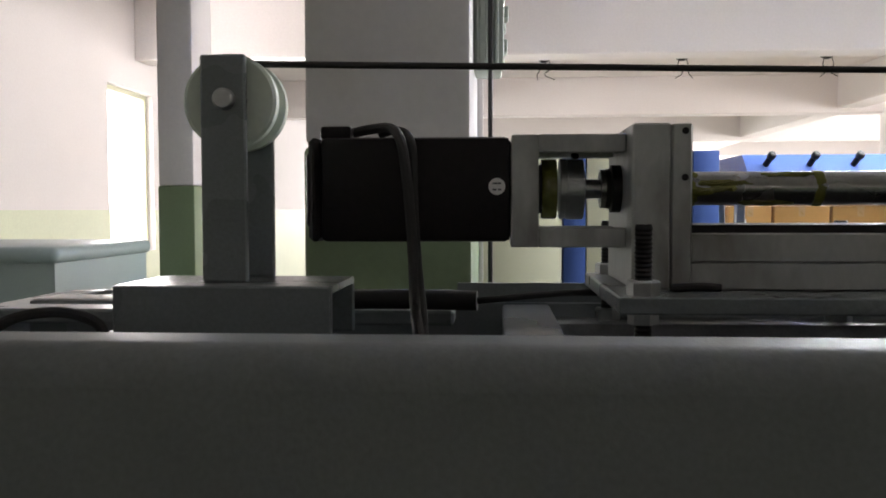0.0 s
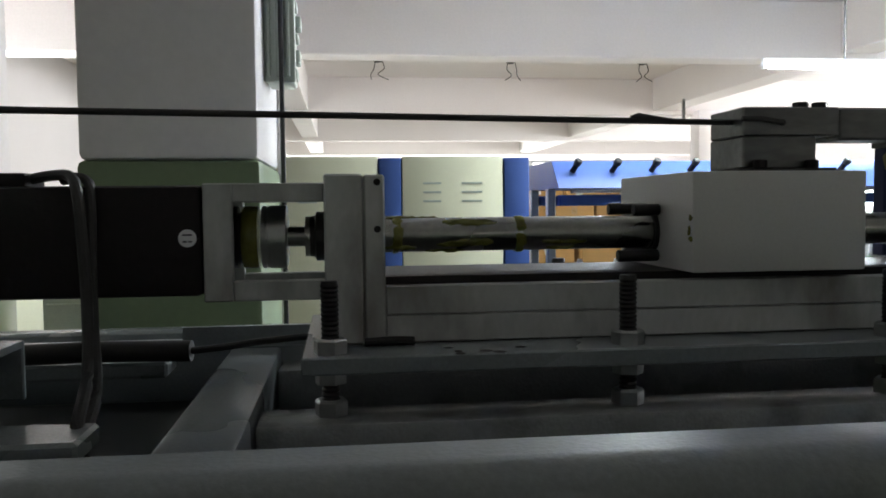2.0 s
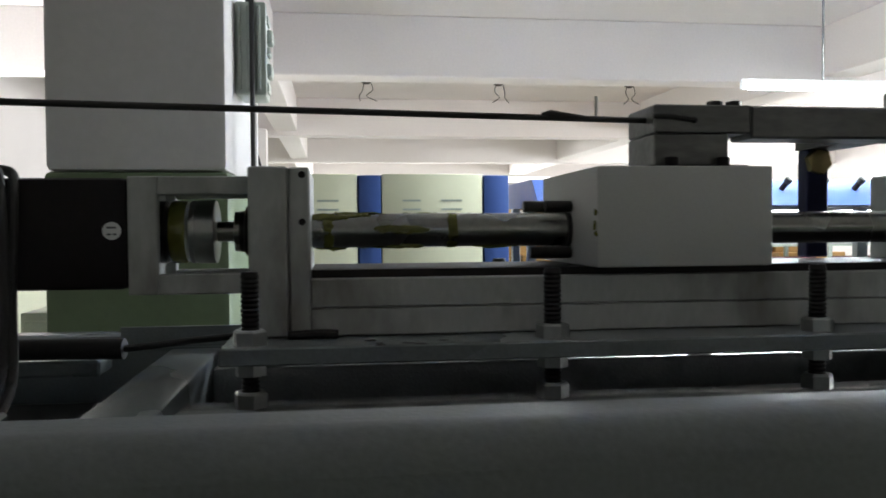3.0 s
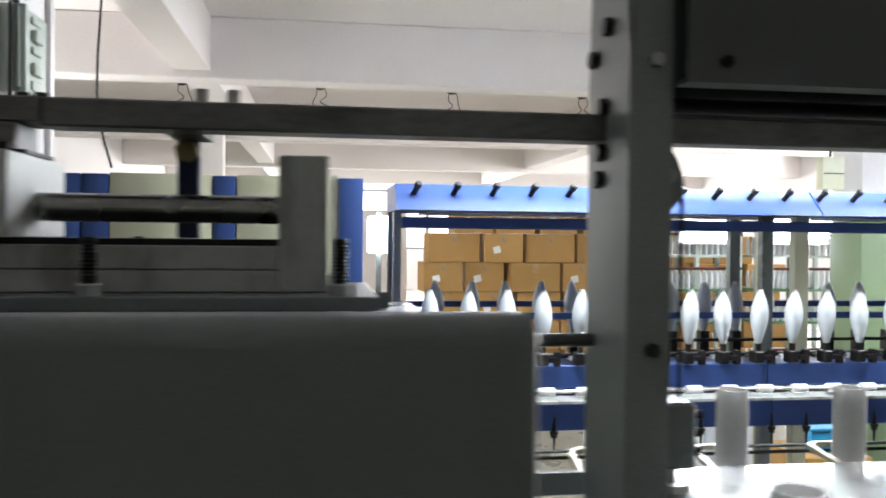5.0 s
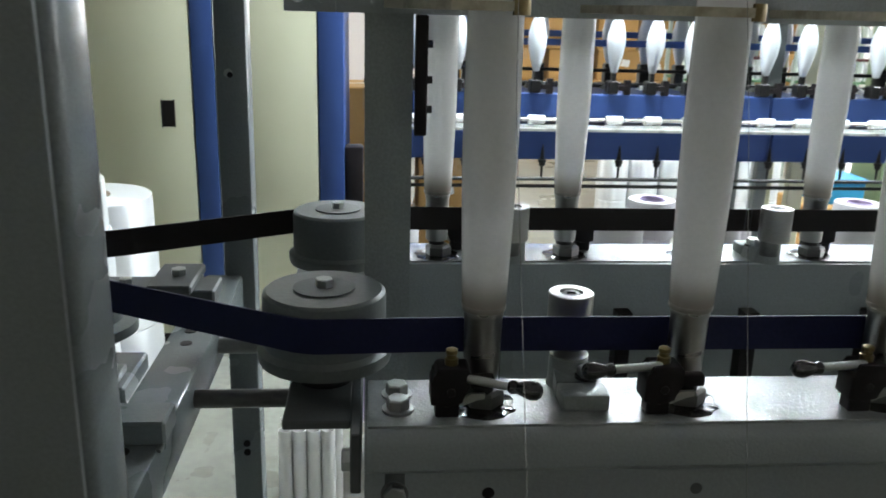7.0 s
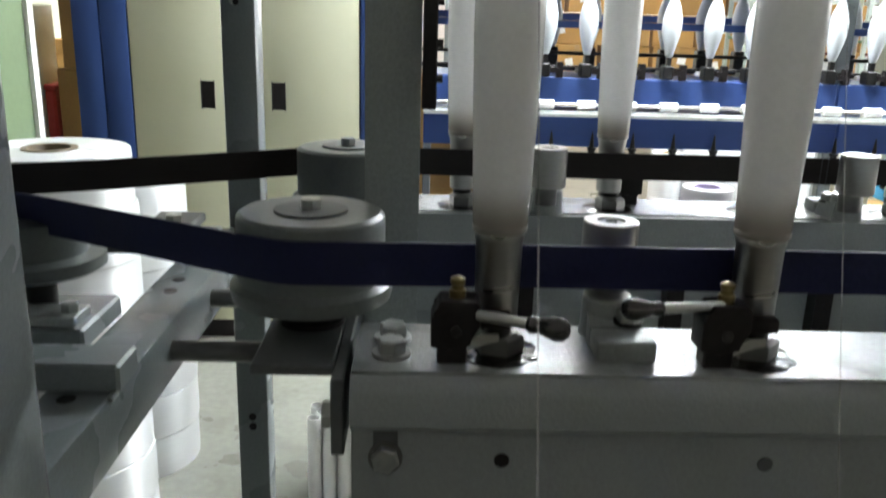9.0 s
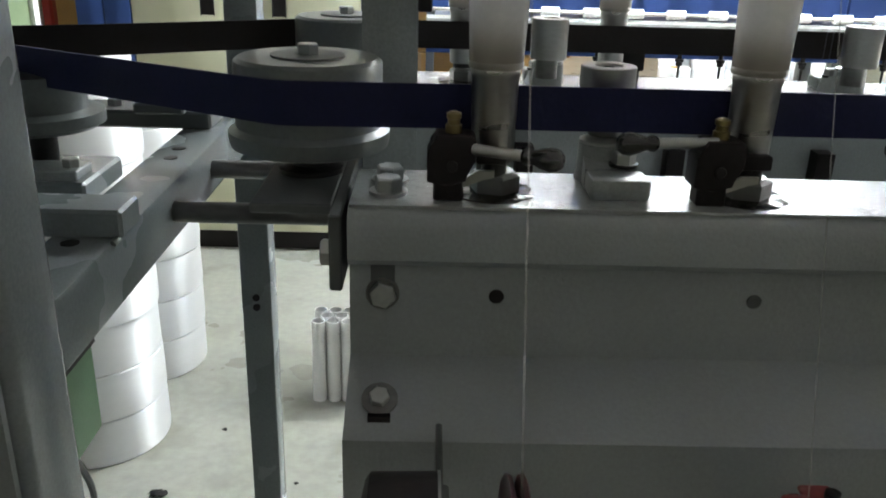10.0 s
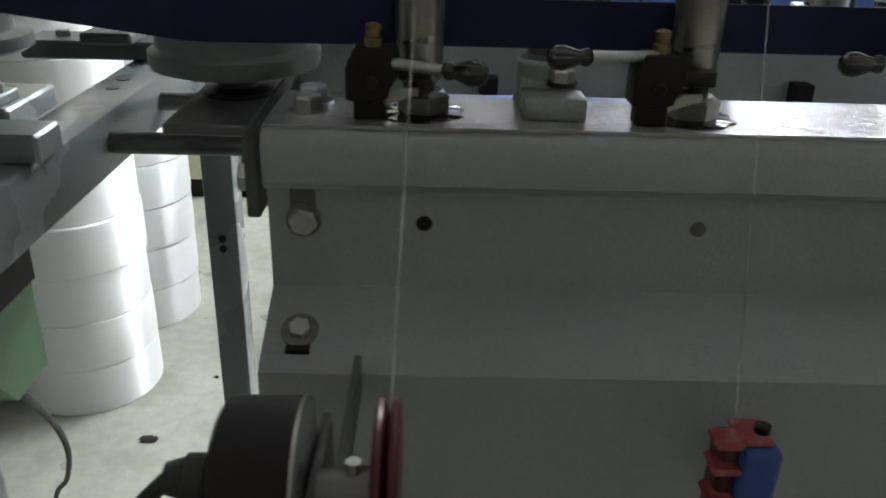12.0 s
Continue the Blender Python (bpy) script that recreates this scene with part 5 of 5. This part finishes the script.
# ---- yarn packages ----


def make_package(r, h, label, mat, group, core):
    c = 0.27 if core in (CARD, CORE_CARD) else 0.46
    p = thing("yarn_package", label, "yarn package", (0, 0, 0), group)
    part("yarn", one(lathe, (0, 0, 0), (0, 0, 1), [(0, r * (c + 0.08)), (0, r * 0.975), (h * 0.02, r * 0.993), (h * 0.12, r), (h * 0.88, r * 0.995), (h * 0.98, r * 0.99), (h, r * 0.975), (h, r * (c + 0.08)), (h * 0.5, r * (c + 0.07))], 48, closed=False), mat, p)
    part("core", one(lathe, (0, 0, -0.0), (0, 0, 1), [(0, r * c), (h + 0.003, r * c), (h + 0.003, r * (c + 0.075)), (0, r * (c + 0.075))], 28, closed=False), core, p, "hollow core")
    return p


big = make_package(0.154, 0.1105, "large white cylindrical yarn package in a stack", YARN, "stacked white yarn packages", CORE_CARD)
rng = random.Random(11)
put = False
for x, y, n in ((-0.782, 1.238, 8), (-0.783, 1.602, 7)):
    for k in range(n):
        m = pose(x + rng.uniform(-0.005, 0.005), y + rng.uniform(-0.005, 0.005), 0.1110 * k, 0, 0, rng.uniform(0, 360))
        if put:
            copy_thing(big, m)
        else:
            big.matrix_basis, put = m, True
small = make_package(0.075, 0.115, "white yarn package with a wide hollow core, greyed for weak light", YARN_DIM, "yarn packages on the floor", YARN_VIOLET)
tint = make_package(0.075, 0.115, "violet tinted yarn package", YARN_VIOLET, "yarn packages on the floor", YARN_VIOLET)
used = set()
for x, y, n in ((-0.02, 1.66, 6), (0.26, 1.66, 6), (0.62, 1.72, 6), (0.80, 1.98, 6), (0.92, 1.78, 6), (1.30, 1.70, 6), (1.46, 1.95, 6), (1.62, 1.66, 6), (1.98, 1.8, 6), (2.3, 1.7, 6), (0.42, 2.02, 4), (1.12, 2.1, 5)):
    for k in range(n):
        src = small if (k == n - 1 or rng.random() < 0.4) else tint
        m = pose(x + rng.uniform(-0.006, 0.006), y + rng.uniform(-0.006, 0.006), 0.1155 * k, 0, 0, rng.uniform(0, 360))
        if src in used:
            copy_thing(src, m)
        else:
            src.matrix_basis = m
            used.add(src)
row = make_package(0.095, 0.13, "white yarn package in a stack on the floor", YARN, "white packages behind the blue machine", CARD)
put = False
for k in range(6):
    for i in range(2):
        for j in range(4 if (k + i) % 3 else 3):
            m = pose(1.42 + 0.196 * k + 0.05 * i, 4.5 + 0.2 * i + rng.uniform(-0.01, 0.01), 0.1305 * j, 0, 0, rng.uniform(0, 360))
            if put:
                copy_thing(row, m)
            else:
                row.matrix_basis, put = m, True
crate = thing("plastic_crate", "small bright blue plastic crate on a carton", "crate", (2.42, 3.75, 0.297))
part("tub", boxes((2.30, 2.54, 3.63, 3.87, 0.297, 0.42, 0.012, 2)), CYAN, crate)
part("rim", boxes((2.29, 2.55, 3.62, 3.88, 0.42, 0.435, 0.004, 1)), CYAN, crate)
# bare tubes standing on the floor
tb = thing("bobbin_tube", "empty pale bobbin tube standing on the floor", "tube", (0, 0, 0), "empty tubes on the floor")
part("tube", one(lathe, (0, 0, 0), (0, 0, 1), [(0, 0.0145), (0, 0.0175), (0.218, 0.0170), (0.22, 0.0165), (0.22, 0.0145), (0.01, 0.0145)], 24, closed=False), WHITE_PLASTIC, tb)
n = 0
for j in range(3):
    for i in range(4):
        m = pose(-0.292 + 0.0365 * i + 0.018 * (j % 2), 1.40 + 0.032 * j, 0.0, 0, 0, 0)
        if n:
            copy_thing(tb, m)
        else:
            tb.matrix_basis = m
        n += 1

# ---- cartons ----


def make_carton(w, d, h, label, group, mark):
    c = thing("carton", label, "carton", (0, 0, 0), group)
    part("box", boxes((-w / 2, w / 2, -d / 2, d / 2, 0.0, h, 0.006, 1)), CARD, c)
    part("tape", boxes((-w / 2 - 0.001, w / 2 + 0.001, -0.03, 0.03, h, h + 0.001), (-0.03, 0.03, -d / 2 - 0.001, -d / 2, h * 0.66, h)), TAPE, c)
    if mark:
        x, z, lw, lh, turn = mark
        bm = B()
        bmesh.ops.create_cube(bm, size=1.0, matrix=Matrix.Translation((x, -d / 2 - 0.001, z)) @ Matrix.Rotation(radians(turn), 4, "Y") @ Matrix.Diagonal((lw, 0.001, lh, 1)))
        part("label", bm, PAPER, c, "white paper label")
    return c


kinds = [make_carton(0.46, 0.4, 0.295, "brown cardboard carton with a white label in a stack", "stacked cartons", (0.06, 0.17, 0.085, 0.07, 8)),
         make_carton(0.40, 0.4, 0.295, "narrow brown cardboard carton with a tilted label", "stacked cartons", (-0.07, 0.13, 0.075, 0.07, -14)),
         make_carton(0.52, 0.4, 0.295, "wide brown cardboard carton without a label", "stacked cartons", None)]
ct = kinds[0]
rng = random.Random(5)
placed = set()


def put_carton(kind, m):
    if kind in placed:
        copy_thing(kind, m)
    else:
        kind.matrix_basis = m
        placed.add(kind)


for k in range(6):
    x = 0.70 + rng.uniform(-0.05, 0.05) + (0.28 if k == 5 else 0)
    while x < (4.2 if k < 5 else 2.5):
        i = rng.choice((0, 0, 1, 2))
        w = (0.46, 0.40, 0.52)[i]
        put_carton(kinds[i], pose(x + w / 2, 8.0 + rng.uniform(-0.05, 0.05), 0.2975 * k, 0, 0, rng.uniform(-4, 4)))
        x += w + 0.035 + rng.uniform(0, 0.03)
for x, y, n in ((-2.55, 6.2, 3), (-1.55, 4.6, 4), (-0.1, 3.6, 3), (0.35, 3.55, 3), (-1.345, 3.36, 4), (2.42, 3.75, 1)):
    for k in range(n):
        put_carton(kinds[(k + n) % 3], pose(x + rng.uniform(-0.01, 0.01), y, 0.2975 * k, 0, 0, rng.uniform(-5, 5)))
solid("wall_partition", boxes((-0.7, 0.66, 9.2, 9.3, 0, 1.75)), WALL, "low white painted partition wall", "wall", kind="structure")

# ---- far yarn racks ----


def rack(x0, x1, y):
    r = thing("yarn_rack", "pale green steel yarn rack full of white cops", "rack", ((x0 + x1) / 2, y, 0), "yarn racks")
    for x in (x0, (x0 + x1) / 2, x1):
        for yy in (y - 0.2, y + 0.2):
            part("upright", boxes((x - 0.015, x + 0.015, yy - 0.015, yy + 0.015, 0, 1.62)), PALE_BOX, r)
    for z in (0.35, 0.75, 1.02, 1.3, 1.56):
        part("guide_rod", one(cyl, (x0, y - 0.24, z + 0.19), (x1, y - 0.24, z + 0.19), 0.012, 8), RED, r)
        sh = part("shelf", boxes((x0, x1, y - 0.22, y + 0.22, z, z + 0.02)), GREEN if z in (0.75, 1.02) else PALE_BOX, r)
        bm = B()
        n = int((x1 - x0) / 0.05)
        for k in range(n):
            for yy in (y - 0.14, y):
                if z < 1.5:
                    lathe(bm, (x0 + 0.03 + 0.05 * k, yy, z + 0.02), (0, 0, 1), [(0, 0.014), (0.09, 0.019), (0.15, 0.008), (0.15, 0)], 8)
        if z < 1.5:
            tagged(part("yarn_filling", bm, YARN, sh, "rows of white cops"), kind="stuff")


rack(2.35, 3.1, 6.15)
rack(3.25, 4.3, 6.15)
rack(4.5, 6.2, 6.3)

# ---- fittings on the column and hanging from the ceiling ----
wb = thing("terminal_box", "pale grey green terminal box with cable entries", "junction box", (-0.915, 1.30, 1.725))
part("box", boxes((-0.9445, -0.890, 1.24, 1.36, 1.725, 1.892, 0.006, 2)), PALE_BOX, wb)
part("lid", boxes((-0.9445, -0.886, 1.225, 1.24, 1.721, 1.896, 0.005, 2)), PALE_BOX, wb)
for z, out, tall in ((1.742, 0.006, 0.010), (1.775, 0.011, 0.013), (1.812, 0.008, 0.008), (1.840, 0.013, 0.012), (1.872, 0.006, 0.008)):
    part("cable_entry", boxes((-0.890, -0.890 + out, 1.26, 1.31, z - tall, z + tall, 0.004, 2)), PALE_BOX, wb)
for x in (-0.936, -0.918, -0.900):
    part("ridge", boxes((x - 0.004, x + 0.004, 1.219, 1.225, 1.73, 1.888, 0.002, 1)), PALE_BOX, wb)
part("wires", one(sweep, [(-0.915, 1.29, 1.890), (-0.925, 1.28, 1.925), (-0.895, 1.30, 1.96), (-0.925, 1.29, 2.3), (-0.925, 1.29, 2.8)], 0.006, 8), RUBBER, wb)
part("conduit", boxes((-0.9448, -0.932, 1.522, 1.548, 0.3, 2.8)), WALL, wb, "white trunking")
solid("hanging_cable", one(cyl, (-0.912, 1.215, 0.94), (-0.912, 1.215, H), 0.0045, 8), RUBBER, "thin black cable hanging down from the ceiling", "cable")
solid("hanging_cable", one(sweep, [(-1.00, 2.3, H), (-1.01, 2.3, 2.4), (-1.03, 2.3, 1.9), (-0.99, 2.32, 1.66)], 0.004, 8), RUBBER, "thin black cable hanging from ceiling", "cable")
rng = random.Random(2)
for x in (-1.96, -0.36, 1.24, 2.89, 4.33):
    hk = thing("ceiling_hook", "dark ceiling hook with loose wire ends", "hook", (x, 9.6, H), "hooks with loose wires")
    part("plate", one(lathe, (x, 9.6, H), (0, 0, -1), [(0, 0.08), (0.03, 0.075), (0.06, 0.03)], 16), STEEL_DARK, hk)
    for q in (-0.03, 0.05):
        part("wire", one(sweep, [(x + q, 9.6, H - 0.03), (x + q * 1.5, 9.6, H - 0.13), (x + q + rng.uniform(-0.06, 0.06), 9.6, H - 0.2), (x + q * 2.5, 9.6, H - 0.26)], 0.005, 6, 4), RUBBER, hk)
hb = thing("hanging_switch_box", "cream switch box hanging on a cable", "switch box", (2.885, 4.4, 1.77))
part("cable", one(cyl, (2.885, 4.4, 1.98), (2.885, 4.4, H), 0.008, 8), RUBBER, hb)
part("box", boxes((2.81, 2.96, 4.36, 4.44, 1.77, 1.98, 0.008, 2)), BEIGE, hb)
part("seam", boxes((2.815, 2.955, 4.358, 4.36, 1.87, 1.876)), STEEL_DARK, hb)
tabl = thing("covered_table", "long table covered with a pale blue green sheet", "table", (-2.9, 2.9, 0))
part("top", boxes((-3.75, -2.47, 2.48, 3.3, 1.265, 1.325, 0.025, 3)), PALE_SHEET, tabl)
part("skirt", boxes((-3.73, -2.49, 2.50, 3.28, 0.15, 1.265)), PALE_SHEET, tabl)
for x in (-3.65, -2.57):
    for y in (2.6, 3.2):
        part("leg", boxes((x - 0.03, x + 0.03, y - 0.03, y + 0.03, 0, 0.15)), GREY, tabl)


lk = thing("steel_locker", "low pale green steel locker on the floor", "locker", (-1.82, 3.2, 0))
part("body", boxes((-1.98, -1.66, 3.05, 3.35, 0.0, 1.15, 0.006, 2)), DADO_LIGHT, lk)
part("door", boxes((-1.965, -1.675, 3.035, 3.05, 0.04, 1.12, 0.004, 1)), DADO_LIGHT, lk)
part("handle", boxes((-1.72, -1.705, 3.02, 3.035, 0.6, 0.72, 0.003, 1)), ZINC, lk)
rb = thing("red_crate", "small red plastic crate beside the cabinet", "crate", (-1.70, 3.35, 0))
part("tub", boxes((-1.78, -1.62, 3.2, 3.5, 0.0, 0.80, 0.01, 1)), CRATE_RED, rb)
part("rim", boxes((-1.79, -1.61, 3.19, 3.51, 0.80, 0.825, 0.006, 1)), CRATE_RED, rb)
rng = random.Random(9)
for x, y, r in ((-0.584, 1.01, 0.011), (-0.50, 1.25, 0.004), (-0.30, 1.05, 0.003), (-0.42, 0.80, 0.004)):
    bm = B()
    bmesh.ops.create_icosphere(bm, subdivisions=3, radius=1.0, matrix=Matrix.Translation((x, y, 0.002)) @ Matrix.Diagonal((r * 1.6, r, 0.003, 1)))
    for v in bm.verts:
        v.co += Vector((noise.noise(v.co * 300), noise.noise(v.co * 300 + Vector((9, 0, 0))), 0)) * r * 0.9
    solid("lint", bm, STEEL_DARK, "small dark clump of lint on the floor", "lint")


# ---- motion ----
def rail_height(t):
    keys = [(0.0, 1.156), (1.4, 1.145), (2.5, 1.158), (4.5, 1.194), (5.5, 1.221), (6.0, 1.236), (6.6, 1.251), (7.0, 1.247), (7.4, 1.236), (8.8, 1.206), (9.6, 1.180), (12.0, 1.100)]
    for (a, p), (b, q) in zip(keys, keys[1:]):
        if t <= b:
            return p + (q - p) * (t - a) / (b - a)
    return keys[-1][1]


def motions():
    times = [k * 0.25 for k in range(49)]
    walk(ring, [(t, pose(1.0, 0.176, rail_height(t))) for t in times])
    walk(car, [(t, pose(SX - 0.9 * (rail_height(t) - RZ), SY, 1.444)) for t in times])
    turn = [(k * 0.1, (rail_height(k * 0.1) - RZ) * 0.9 / 0.012 * 360) for k in range(121)]
    walk(scr, [(t, pose(-0.60 + 0.56, 0, SZ - 1.395, a, 0, 0)) for t, a in turn])
    walk(cp, [(t, pose(-0.86 + 0.56, 0, SZ - 1.395, a, 0, 0)) for t, a in turn])
    walk(nw, [(t, pose(-1.0535 + 1.05, 0.010, 1.5180 - 1.378, 0, math.degrees(0.9 * (rail_height(t) - RZ) / 0.027), 0)) for t in times])
    walk(wheel, [(k * 0.1, pose(0.0015 + 0.03, -0.003, 0.899 - 0.868, -k * 60.0, 0, 0)) for k in range(121)])


motions()
